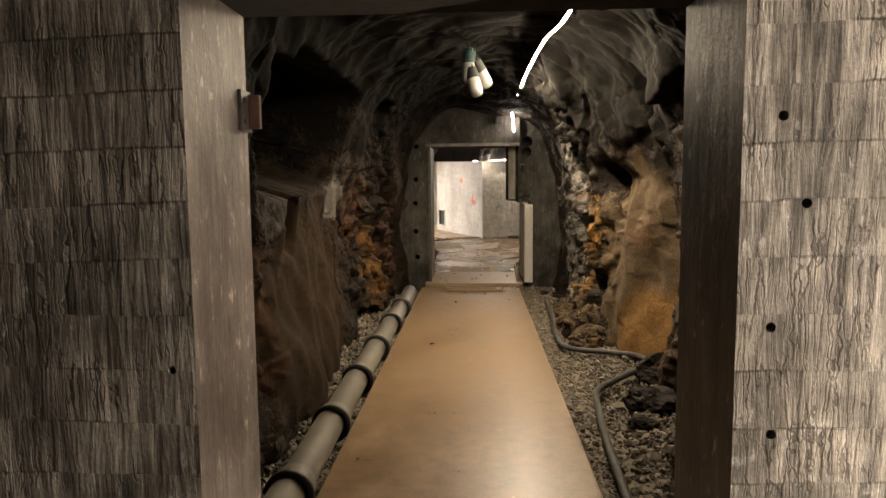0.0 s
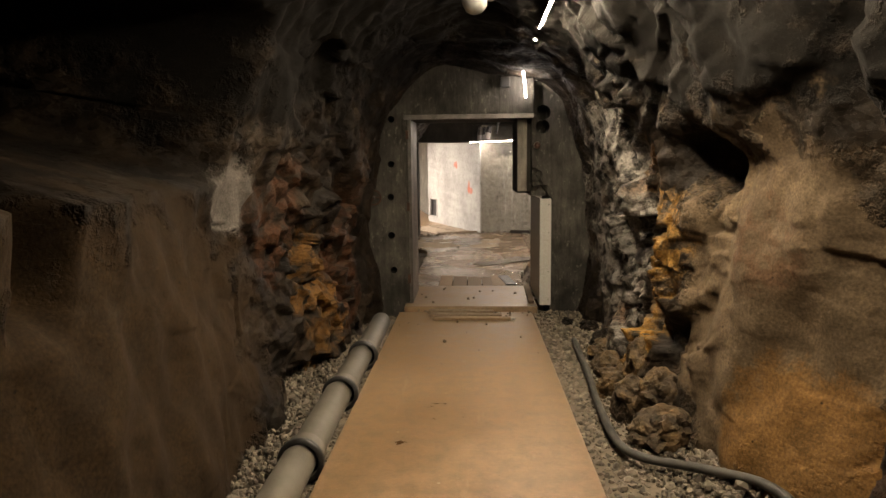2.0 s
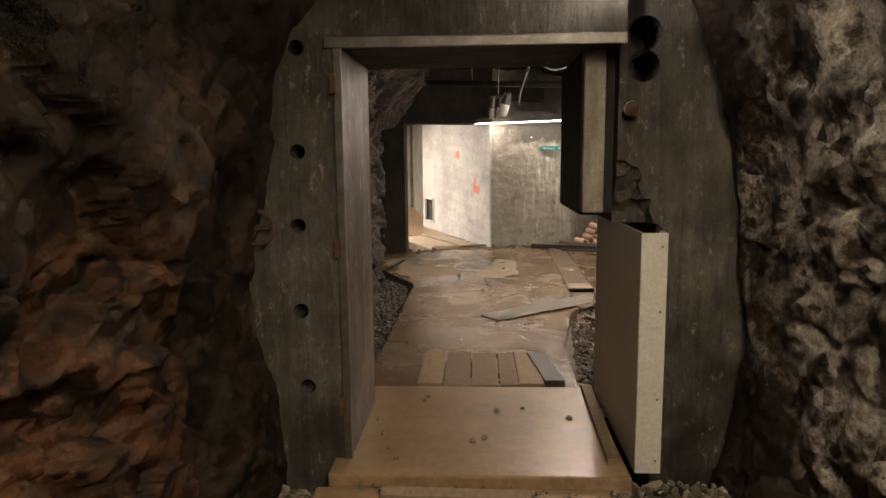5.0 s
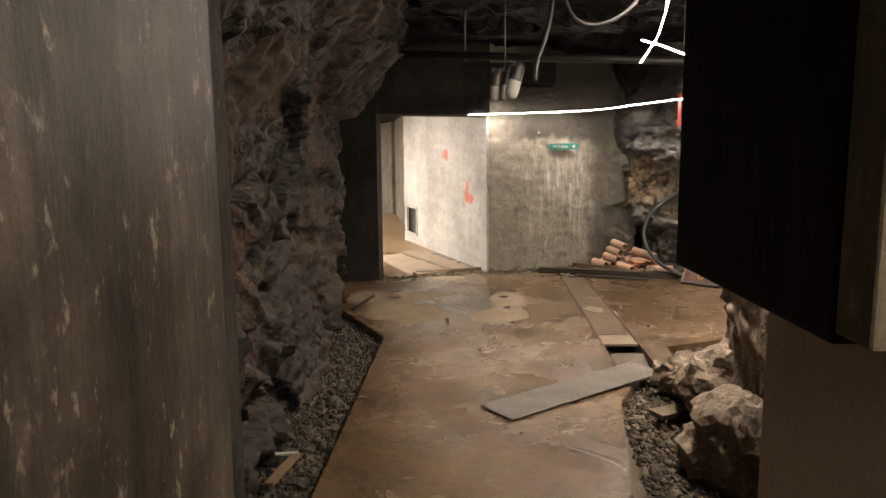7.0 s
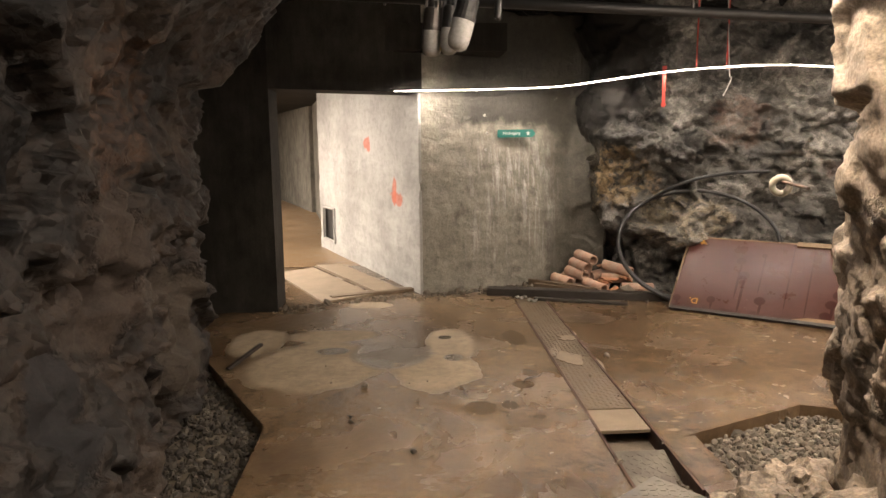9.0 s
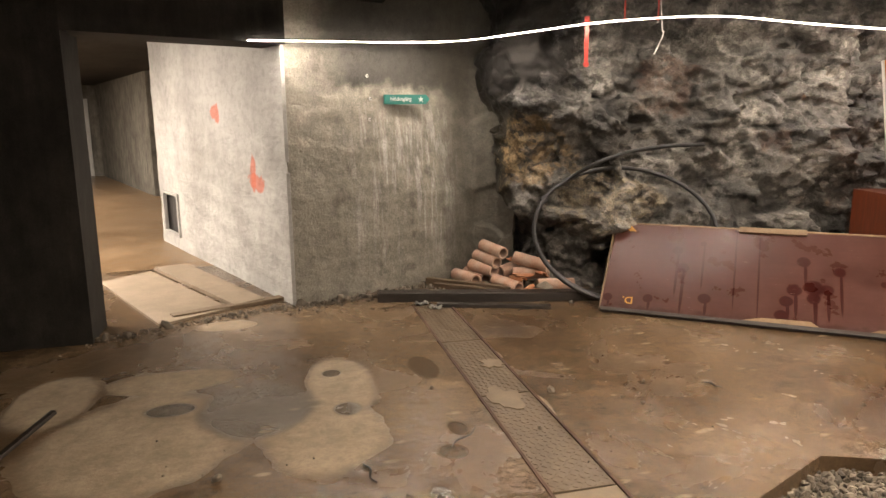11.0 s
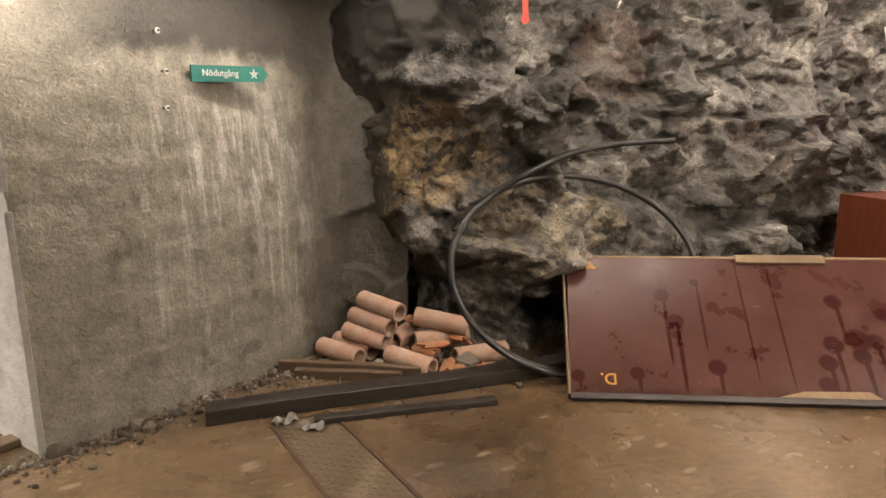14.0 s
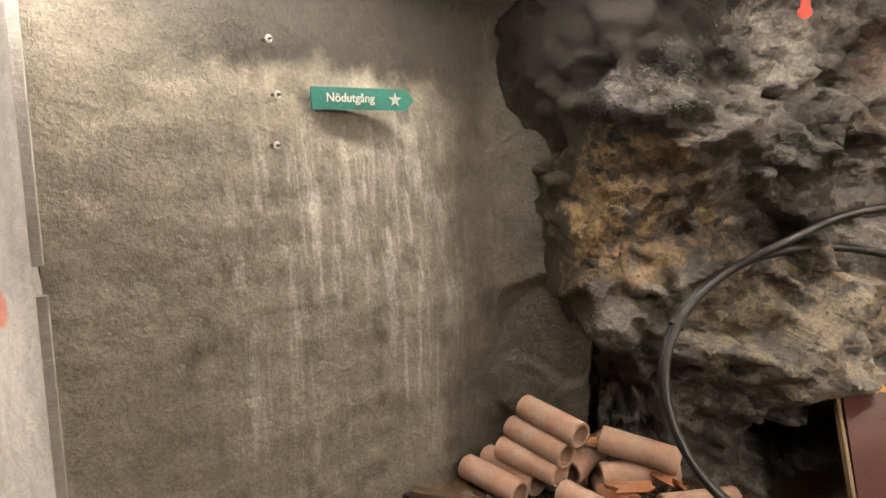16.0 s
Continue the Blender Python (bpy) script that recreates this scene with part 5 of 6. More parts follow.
wheel = thing("valve_wheel", "small dark steel valve handwheel on the wall", "valve", pose(-1.03, WY - 0.06, 1.18, 90, 0, 0))
ring = bmesh.new()
pts = [(0.075 * math.cos(a), 0.075 * math.sin(a), 0) for a in (2 * math.pi * k / 24 for k in range(25))]
part("rim", tube(pts, 0.010, 8, None, False), M_RUSTY, wheel, "", True)
for k in range(3):
    a = k * 2.094
    part("spoke", tube([(0, 0, 0), (0.075 * math.cos(a), 0.075 * math.sin(a), 0)], 0.007, 8), M_RUSTY, wheel)
part("spindle", tube([(0, 0, -0.06), (0, 0, 0.02)], 0.012, 10), M_STEEL, wheel)
jb = thing("junction_box", "small black junction box on the wall", "junction box", pose(0.28, WY, 2.28))
part("body", box(0.0, 0.1, -0.05, 0.0, 0, 0.10, 0.006), M_BLACK, jb)
part("lid", box(0.006, 0.094, -0.056, -0.05, 0.006, 0.094, 0.003), M_BLACK, jb)
clip = thing("cable_clip", "pale plastic cable holder on the wall", "bracket", pose(0.64, WYR, 2.36))
part("plate", box(0.0, 0.09, -0.03, 0.0, 0, 0.05, 0.005), M_WHITE, clip)
stub = thing("pipe_stub", "rusty white-capped pipe stub on the wall", "pipe stub", pose(0.665, WYR, 1.70, 90, 0, 0))
part("barrel", lathe([(0.028, 0.0), (0.028, 0.06), (0.032, 0.062), (0.032, 0.085), (0.001, 0.088)], 18), M_RUSTY, stub, "", True)
part("cap", lathe([(0.034, 0.055), (0.035, 0.075), (0.033, 0.08)], 18), M_WHITE, stub, "chipped white cap", True)


def board(x, y, z, l, w, t, rz, material, label, group="", name="plank", rx=0, ry=0):
    """A sawn board lying with its length along its own x."""
    bm = box(0, l, -w / 2, w / 2, 0, t, min(0.005, t * 0.2))
    for v in bm.verts:
        v.co.z += 0.004 * math.sin(v.co.x * 5 + x * 9)
        v.co.y += 0.003 * math.sin(v.co.x * 3 + y * 7)
    return solid(name, bm, material, label, "plank", pose(x, y, z, rx, ry, rz), group)


board(-0.46, 9.36, 0.0, 0.66, 0.085, 0.045, -0.5, M_WOODDUST, "dusty brown plank lying before the sill", "planks before the sill")
board(-0.44, 9.26, 0.0, 0.72, 0.09, 0.03, -0.8, M_WOODDUST, "dusty brown plank lying before the sill", "planks before the sill")
board(-0.40, 9.12, 0.0, 0.76, 0.07, 0.028, -1.2, M_WOOD, "pale brown plank lying before the sill", "planks before the sill")
solid("blue_rag", prism([(0, 0), (0.03, -0.005), (0.045, 0.02), (0.02, 0.04), (-0.01, 0.03)], 0, 0.02), M_PAPER, "small pale blue scrap on the slab", "litter", pose(0.36, 9.1, 0.0))
for x, w, dz, mat, tilt in ((-0.345, 0.16, 0.03, M_WOOD, -4), (-0.17, 0.175, 0.0, M_WOODDUST, 0), (0.015, 0.175, 0.0, M_WOODDUST, 0), (0.175, 0.12, 0.0, M_WOODDUST, 0), (0.315, 0.16, 0.012, M_WOOD, 0)):
    board(x, 10.8, 0.0 + (0.012 if dz else 0), 0.74, w, 0.026, 90, mat, "short wooden board laid across the passage floor", "boards across the passage", "plank", 0, 0)
board(0.47, 10.85, 0.0, 0.62, 0.13, 0.05, 97, M_WOODDARK, "dark wet board end on the passage floor")
board(0.60, 9.62, 0.057, 1.05, 0.06, 0.035, 88, M_WOODDUST, "dusty batten along the sill edge")
board(-1.02, 11.9, -0.04, 0.34, 0.045, 0.02, 82, M_WOOD, "pale stick on the gravel")
board(-1.12, 12.2, -0.03, 0.16, 0.03, 0.012, 12, M_PAPER, "white plastic strip on the gravel", "", "plastic_strip")
board(-1.30, 15.1, 0.0, 0.6, 0.035, 0.03, 118, M_WOODDARK, "black stick leaning on the slab edge", "", "plank", 0, -18)
board(-1.20, 15.35, 0.0, 0.35, 0.03, 0.02, 60, M_WOODDARK, "black stick by the rock foot", "", "plank", 0, -14)

# ---- trench and its covers ----
def chequer_plate(l, w, t=0.006):
    """Steel plate with raised bars in alternate directions."""
    bm = box(0, l, 0, w, 0, t, 0.001)
    nx, ny = int(l / 0.03), int(w / 0.03)
    for i in range(nx):
        for j in range(ny):
            r = bmesh.ops.create_cube(bm, size=1)
            m = pose(0.015 + i * 0.03, 0.015 + j * 0.03, t + 0.0008, 0, 0, 45 if (i + j) % 2 else -45) @ Matrix.Diagonal((0.022, 0.006, 0.0022, 1))
            bmesh.ops.transform(bm, matrix=m, verts=r["verts"])
    return bm


M_PLATETAN = simple("muddy_plate", (0.27, 0.20, 0.125), (0.36, 0.275, 0.18), 6, 0.6, 0, 60, 0.3)
def cover_steel():
    """Damp chequer steel with two dried pale patches of mud."""
    n = Nodes("muddy_cover_steel")
    mid, fine = n.noise(5, 6, 0.65), n.noise(60, 4, 0.65)
    c = n.mix(n.step(mid, 0.3, 0.7), (0.15, 0.105, 0.06), (0.27, 0.20, 0.125))
    c = n.mix(0.5, c, n.ramp(fine, [(0.3, 0.45), (0.65, 1.1)]), "MULTIPLY")
    n.bump((fine, 0.3, 0.002),)
    return n.finish(c, n.ramp(mid, [(0.3, 0.3), (0.7, 0.6)]), 0.15)


M_COVER = cover_steel()
for y0, y1 in ((14.49, 15.45), (15.46, 16.35), (16.36, 17.27)):
    at = pose(trench_x(y0) + 0.276, y0, -0.012, 0, 0, 88.5)
    solid("trench_cover", chequer_plate(y1 - y0, 0.272, 0.01), M_COVER, "damp steel chequer trench cover with dried mud", "cover plate", at, "trench cover plates")
solid("trench_cover", trench_block(0.004, 0.276, 14.2, 14.48, -0.02, -0.002), M_PLATETAN, "muddy tan trench cover plate", "cover plate", None, "trench cover plates")


def mud_patch(x, y, rx, ry, seed):
    """A thin uneven skin of dried mud."""
    r = random.Random(seed)
    pts = []
    for k in range(18):
        a, q = 2 * math.pi * k / 18, r.uniform(0.55, 1.1)
        pts.append((x + rx * q * math.cos(a), y + ry * q * math.sin(a)))
    solid("mud_patch", prism(pts, -0.001, 0.0035), M_PLATETAN, "dried pale mud on the trench cover", "mud", None, "dried mud on the covers")


mud_patch(1.24, 15.9, 0.085, 0.09, 1)
mud_patch(1.13, 15.41, 0.095, 0.17, 2)
structure("trench_kerb", trench_block(-0.012, 0.002, 13.55, 17.28, -0.2, 0.005), M_RUSTY, "rusty steel angle along the trench", "trench edge")
structure("trench_kerb_far", trench_block(0.278, 0.292, 13.55, 17.28, -0.2, 0.005), M_RUSTY, "rusty steel angle along the trench", "trench edge")
structure("trench_lip", prism([(1.26, 13.4), (1.44, 13.55), (1.46, 14.1), (1.285, 14.08)], -0.2, 0.0), M_FLOOR, "damp concrete strip beside the trench", "floor")
M_CHEQUER = simple("worn_chequer_steel", (0.13, 0.112, 0.088), (0.30, 0.26, 0.205), 4, 0.36, 0.25, 50, 0.3)
solid("chequer_plate", chequer_plate(1.36, 0.29), M_CHEQUER, "bent steel chequer plate lying over the floor", "steel plate", pose(0.16, 12.60, 0.006, 0, -0.6, 37))
solid("chequer_plate", chequer_plate(0.5, 0.25), M_CHEQUER, "steel chequer plate tipped into the trench", "steel plate", pose(1.25, 13.5, -0.14, 0, -14, 90))
board(1.0, 12.72, -0.02, 0.62, 0.12, 0.03, 28, M_WOODDUST, "muddy board beside the steel plate")

# ---- clay pipes, beams and hose in the corner ----
def clay_pipe(m, l=0.31, r=0.05):
    p = thing("clay_pipe", "dusty orange fired clay drain pipe in a heap", "clay pipe", m, "clay pipes in the heap")
    part("barrel", lathe([(r, 0.004), (r, l - 0.004), (r - 0.003, l), (r - 0.013, l), (r - 0.015, l - 0.004), (r - 0.015, 0.004), (r - 0.012, 0.0), (r - 0.003, 0.0), (r, 0.004)], 22), M_CLAY, p, "", True)
    return p


def lay(a, b):
    """A pose whose z runs from a towards b."""
    d = Vector(b) - Vector(a)
    return Matrix.Translation(a) @ d.to_track_quat("Z", "Y").to_matrix().to_4x4()


for a, b in (((1.62, 18.0, 0.06), (1.72, 17.71, 0.055)), ((1.745, 18.05, 0.06), (1.825, 17.75, 0.055)), ((1.87, 18.06, 0.06), (1.91, 17.76, 0.055)),
             ((1.753, 17.93, 0.15), (1.861, 17.65, 0.14)), ((1.80, 17.93, 0.235), (1.885, 17.63, 0.215)), ((1.85, 17.91, 0.325), (1.935, 17.61, 0.30)),
             ((1.92, 17.665, 0.125), (2.17, 17.80, 0.15)), ((2.02, 17.60, 0.12), (2.31, 17.50, 0.14)), ((1.868, 17.63, 0.07), (1.968, 17.345, 0.057)),
             ((2.05, 17.65, 0.255), (2.275, 17.45, 0.20)), ((2.16, 17.40, 0.057), (2.45, 17.34, 0.057)), ((2.01, 17.49, 0.057), (2.12, 17.75, 0.057)), ((2.0, 18.0, 0.06), (2.06, 17.71, 0.06))):
    clay_pipe(lay(a, b), 0.31, 0.054)
for k, (x, y, z, rz) in enumerate(((2.05, 17.42, 0.075, 20), (2.13, 17.44, 0.10, 70), (2.10, 17.36, 0.03, 140), (2.25, 17.28, 0.0, 210), (2.03, 17.34, 0.0, 260), (2.22, 17.40, 0.11, 10), (2.12, 17.60, 0.20, 40))):
    bm = bmesh.new()
    l, r, rows = 0.13 + 0.02 * (k % 3), 0.05, []
    for i in range(7):
        a = math.pi * (0.12 + 0.11 * i)
        cutb, cutt = 0.02 * math.sin(i * 2.1 + k), l + 0.03 * math.sin(i * 1.7 + k * 2)
        rows.append([bm.verts.new((q * math.cos(a), h, q * math.sin(a))) for q, h in ((r, cutb), (r, cutt), (r - 0.015, cutt), (r - 0.015, cutb))])
    for a, b in zip(rows, rows[1:]):
        for i in range(4):
            bm.faces.new((a[i], b[i], b[(i + 1) % 4], a[(i + 1) % 4]))
    bm.faces.new(rows[0]), bm.faces.new(rows[-1][::-1])
    solid("clay_shard", bm, M_SHARD, "broken orange clay pipe shard", "shard", pose(x, y, z, 0, 12 * (k % 3 - 1), rz), "clay shards by the heap")

def long_beam(a, b, w, h, material, label, name="timber_beam"):
    d = Vector(b) - Vector(a)
    bm = box(0, d.length, -w / 2, w / 2, 0, h, 0.006)
    bmesh.ops.subdivide_edges(bm, edges=[e for e in bm.edges if abs(e.verts[0].co.x - e.verts[1].co.x) > 0.2], cuts=12)
    for v in bm.verts:
        v.co += Vector((0, 0.006 * math.sin(v.co.x * 4), 0.004 * noise.noise(v.co * 6)))
    return solid(name, bm, material, label, "timber", pose(*a, 0, -math.degrees(math.asin(d.z / d.length)), math.degrees(math.atan2(d.y, d.x))))


long_beam((0.83, 17.50, 0.0), (2.75, 16.98, 0.0), 0.12, 0.075, M_WOODDARK, "black wet timber beam lying along the wall")
long_beam((1.24, 17.20, 0.0), (2.06, 16.90, 0.0), 0.06, 0.03, M_WOODDARK, "thin black batten lying on the floor", "batten")
long_beam((1.33, 17.90, 0.0), (1.915, 17.36, 0.0), 0.05, 0.07, M_WOODBROWN, "brown timber length before the clay pipes", "batten")
long_beam((1.367, 17.77, 0.0), (1.817, 17.40, 0.0), 0.05, 0.05, M_WOODBROWN, "brown timber length before the clay pipes", "batten")
board(1.28, 17.99, 0.0, 1.0, 0.05, 0.03, -40, M_WOODDARK, "dark board under the clay pipes")
for k, (x, y, rz) in enumerate(((1.08, 17.24, 10), (1.14, 17.16, -30))):
    bm = bmesh.new()
    rows = [[bm.verts.new((0.02 * i, j * 0.035 + 0.01 * math.sin(i * 1.3), 0.012 + 0.014 * math.sin(i * 1.9 + j * 2 + k))) for j in range(3)] for i in range(7)]
    for a, b in zip(rows, rows[1:]):
        for j in range(2):
            bm.faces.new((a[j], b[j], b[j + 1], a[j + 1]))
    bmesh.ops.solidify(bm, geom=bm.faces[:], thickness=0.002)
    solid("plastic_scrap", bm, M_PAPER, "crumpled scrap of white plastic on the floor", "litter", pose(x, y, 0.0, 0, 0, rz), "plastic scraps")

coil = thing("hose_coil", "stiff black plastic hose coil leaning on the rock", "hose", pose(2.75, 16.73, 0.02))


def ring_point(a, r=1.0, push=0.0):
    """A point on the leaning loop; a in degrees from its lowest point, clockwise as seen."""
    s, c = math.sin(radians(a)) * r, math.cos(radians(a)) * r
    return (0.04 - 0.69 * s - 0.06 * c, 0.37 + 0.24 * s - 0.26 * c + push, 0.50 - 0.50 * c)


loop1 = spline([ring_point(a) for a in range(-45, 281, 20)], 4)
part("loop", tube(loop1, 0.017, 10), M_RUBBER, coil, "", True)
loop2 = spline([ring_point(a, 1.02, -0.035) for a in range(5, 150, 20)] + [(-0.12, 0.58, 1.05), (0.14, 0.56, 1.13), (0.40, 0.42, 1.18), (0.65, 0.26, 1.195)], 5)
part("loop", tube(loop2, 0.017, 10), M_RUBBER, coil, "", True)
part("tie", tube([ring_point(a, 1.01, -0.02) for a in (118, 120, 122)], 0.03, 10), M_BLACK, coil)

# ---- the leaning board ----
X = Vector((1.80, -1.43, 0)).normalized()
Y = Vector((0.34, 0.50, 0.545)).normalized()
Y = (Y - X * X.dot(Y)).normalized()
Z = X.cross(Y)
m_board = Matrix(((X.x, Y.x, Z.x, 2.385), (X.y, Y.y, Z.y, 16.72), (X.z, Y.z, Z.z, 0.02), (0, 0, 0, 1)))
bd = thing("formwork_board", "dark red-brown stained form board leaning on the rock", "board", m_board)
L, W = 2.27, 0.83
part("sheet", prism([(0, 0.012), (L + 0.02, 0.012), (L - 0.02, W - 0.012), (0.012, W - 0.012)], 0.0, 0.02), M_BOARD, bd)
part("top_batten", box(0.0, L - 0.02, W - 0.011, W + 0.004, -0.03, 0.022, 0.003), M_WOOD, bd, "pale wood top edge")
part("end_batten", box(-0.012, 0.0, 0.0, W + 0.004, -0.03, 0.022, 0.003), M_WOOD, bd, "pale wood end edge")
part("end_batten", box(L + 0.021, L + 0.034, 0.0, W - 0.02, -0.03, 0.022, 0.003), M_WOODDARK, bd)
part("foot_batten", box(0.0, L + 0.02, -0.02, 0.011, -0.03, 0.024, 0.004), M_WOODDARK, bd, "black wet bottom batten")
part("nailed_strip", box(0.92, 1.38, W - 0.045, W + 0.006, 0.021, 0.036, 0.003), M_WOOD, bd, "pale nailed wooden strip")
part("split_patch", prism([(0.98, 0.013), (1.45, 0.013), (1.40, 0.05), (1.1, 0.045)], 0.0202, 0.0215), M_WOOD, bd, "split patch of bare wood")
part("split_patch", prism([(1.75, 0.013), (2.2, 0.013), (2.1, 0.03), (1.8, 0.035)], 0.0202, 0.0215), M_WOOD, bd, "split patch of bare wood")


def writing(text, size, material, parent, m, label, name="letter", depth=0.0008):
    cu = bpy.data.curves.new(name, "FONT")
    cu.body, cu.size, cu.extrude, cu.offset = text, size, depth, size * 0.012
    tmp = new("letters_curve", cu)
    bpy.context.view_layer.update()
    me = bpy.data.meshes.new_from_object(tmp.evaluated_get(bpy.context.evaluated_depsgraph_get()))
    bpy.data.objects.remove(tmp)
    me.materials.append(material)
    ob = new(name, me)
    ob.parent = parent
    ob.matrix_basis = m
    return tagged(ob, label)


writing("D.", 0.085, M_CHALK, bd, pose(0.23, 0.115, 0.0212, 0, 0, 180), "orange chalk letter", "chalk_mark")
writing("4", 0.11, M_CHALK, bd, pose(0.10, 0.80, 0.0212, 0, 0, -100), "orange chalk mark", "chalk_mark")
writing("3.", 0.11, M_CHALK, bd, pose(2.0, 0.72, 0.0212), "orange chalk number", "chalk_mark")
writing("C", 0.10, M_CHALK, bd, pose(2.20, 0.05, 0.0212), "orange chalk letter", "chalk_mark")

# ---- discarded cabinet ----
cab = thing("cabinet", "discarded red-brown open cabinet with orange back panel", "cabinet", pose(4.33, 15.86, 0.0, 0, 0, -14))
WID = 0.82
def slant(x0, x1):
    """A side board, deep at the foot and shallow at the top."""
    bm = bmesh.new()
    pts = [(0.0, 0.0), (0.78, 0.0), (0.78, 0.86), (0.33, 0.86)]
    a, b = [bm.verts.new((x0, y, z)) for y, z in pts], [bm.verts.new((x1, y, z)) for y, z in pts]
    bm.faces.new(a), bm.faces.new(b[::-1])
    for i in range(4):
        j = (i + 1) % 4
        bm.faces.new((a[j], a[i], b[i], b[j]))
    bmesh.ops.recalc_face_normals(bm, faces=bm.faces[:])
    return bm


part("side_board", slant(0.0, 0.03), M_REDWOOD, cab)
part("side_board", slant(WID - 0.03, WID), M_REDWOOD, cab)
part("bottom_board", box(0.03, WID - 0.03, 0.06, 0.77, 0.02, 0.045, 0.002), M_REDWOOD, cab)
part("back_board", box(0.03, WID - 0.03, 0.755, 0.78, 0.045, 0.86), M_REDWOOD, cab)
part("top_rail", box(0.03, WID - 0.03, 0.33, 0.36, 0.80, 0.858, 0.003), M_REDWOOD, cab)
part("top_board", box(0.03, WID - 0.03, 0.36, 0.755, 0.835, 0.858, 0.003), M_REDWOOD, cab)
bm = box(0, WID - 0.01, 0, 0.018, 0, 1.0, 0.003)
part("back_panel", bm, M_ORANGE, cab, "bright orange varnished panel with chipped white specks", False, pose(0.005, 0.345, 0.862, -14, 0, 0))
part("edge_strip", box(-0.008, 0.004, -0.003, 0.021, 0, 1.0, 0.002), M_WHITE, cab, "bare pale panel edge", False, pose(0.005, 0.345, 0.862, -14, 0, 0))


# ---- exit signs ----
def exit_sign(m, l, h, label, hung=None):
    s = thing("exit_sign", label, "sign", m)
    tip = h * 0.42
    bm = bmesh.new()
    pts = [(0, 0), (l - tip, 0), (l, h / 2), (l - tip, h), (0, h)]
    a, b = [bm.verts.new((x, 0.0, z)) for x, z in pts], [bm.verts.new((x, 0.012, z)) for x, z in pts]
    bm.faces.new(a), bm.faces.new(b[::-1])
    for i in range(5):
        j = (i + 1) % 5
        bm.faces.new((a[j], a[i], b[i], b[j]))
    bmesh.ops.recalc_face_normals(bm, faces=bm.faces[:])
    part("plate", bm, M_GREEN, s)
    writing("Nödutgång", h * 0.56, M_LETTER, s, pose(l * 0.125, -0.0025, h * 0.36, 90, 0, 0), "white lettering", "lettering")
    star = bmesh.new()
    ring = [star.verts.new((l * 0.80 + (0.38 if k % 2 == 0 else 0.15) * h * math.sin(k * math.pi / 5), -0.0018, h * 0.5 + (0.38 if k % 2 == 0 else 0.15) * h * math.cos(k * math.pi / 5))) for k in range(10)]
    star.faces.new(ring[::-1])
    bmesh.ops.solidify(star, geom=star.faces[:], thickness=0.001)
    part("star", star, M_LETTER, s, "white star")
    for x in hung or ():
        part("hanger", box(x - 0.006, x + 0.006, 0.003, 0.009, h * 0.7, h + 0.9, 0.001), M_WHITE, s, "white hanger strip")
    return s


wall_dir = math.degrees(math.atan2(0.29, 0.455))
exit_sign(pose(0.985, 17.87, 1.553, 0, -0.4, 14.0), 0.42, 0.078, "green emergency exit arrow sign fixed to the wall")
exit_sign(pose(6.0, 16.78, 1.88, 0, 2, -10), 0.62, 0.108, "green emergency exit arrow sign hanging on strips", (0.08, 0.42))

for x, z in ((0.828, 1.775), (0.849, 1.597), (0.837, 1.431)):
    y = float(sign_wall_y(x, z))
    sc = thing("wall_screw", "short steel anchor screw sticking out of the render", "screw", pose(x, y, z, 0, 0, 28), "anchor screws in the wall")
    part("shank", tube([(0, 0.02, 0), (0, -0.045, 0)], 0.005, 8), M_STEEL, sc)
    part("washer", lathe([(0.001, 0.004), (0.014, 0.004), (0.014, 0.0), (0.001, 0.0)], 10, None, pose(0, -0.025, 0, 90, 0, 0)), M_WHITE, sc)

strap = thing("red_strap", "red plastic hanging strap with a round end", "strap", pose(2.41, 17.13, 1.82, 0, 0, -30))
part("band", box(-0.014, 0.014, -0.003, 0.003, 0.02, 0.36, 0.001), M_RED, strap)
part("end_tab", lathe([(0.001, -0.004), (0.022, -0.004), (0.022, 0.004), (0.001, 0.004)], 14, None, pose(0, 0, 0.012, 90, 0, 0)), M_RED, strap)
part("top_tab", box(-0.02, 0.02, -0.005, 0.005, 0.31, 0.36, 0.003), M_RED, strap)
solid("white_cable", tube(spline([(2.93, 17.05, 2.9), (2.93, 16.95, 2.14), (2.97, 16.98, 2.06), (2.95, 17.0, 1.98), (2.91, 17.0, 1.90)], 6), 0.005, 6), M_WHITE, "thin white cable end hanging from the light tape", "cable", None, "", "", True)
solid("roof_cable", tube(spline([(0.40, 13.9, 2.02), (0.42, 13.95, 2.16), (0.47, 13.95, 2.30), (0.52, 14.0, 2.5), (0.56, 14.0, 2.85)], 6), 0.016, 8), M_BLACK, "thick black cable drooping from the roof", "cable", None, "", "", True)
solid("cable_loop", tube(spline([(0.52, 13.6, 2.6), (0.62, 13.5, 2.36), (0.80, 13.5, 2.33), (1.0, 13.5, 2.46), (1.06, 13.5, 2.7)], 6), 0.012, 8), M_BLACK, "black cable loop hanging from the roof", "cable", None, "", "", True)
duct = thing("roof_pipe", "black painted pipe under the chamber roof", "pipe", pose(0.5, 15.2, 2.3))
part("run", tube([(-1.2, 0, 0.1), (2.6, 0.3, 0.0), (4.8, 0.4, 0.0)], 0.035, 12), M_BLACK, duct, "", True)
for x in (-0.6, 1.4, 3.4):
    part("hanger", tube([(x, 0.1 + x * 0.06, 0.04), (x, 0.1 + x * 0.06, 0.7)], 0.008, 8), M_STEEL, duct)

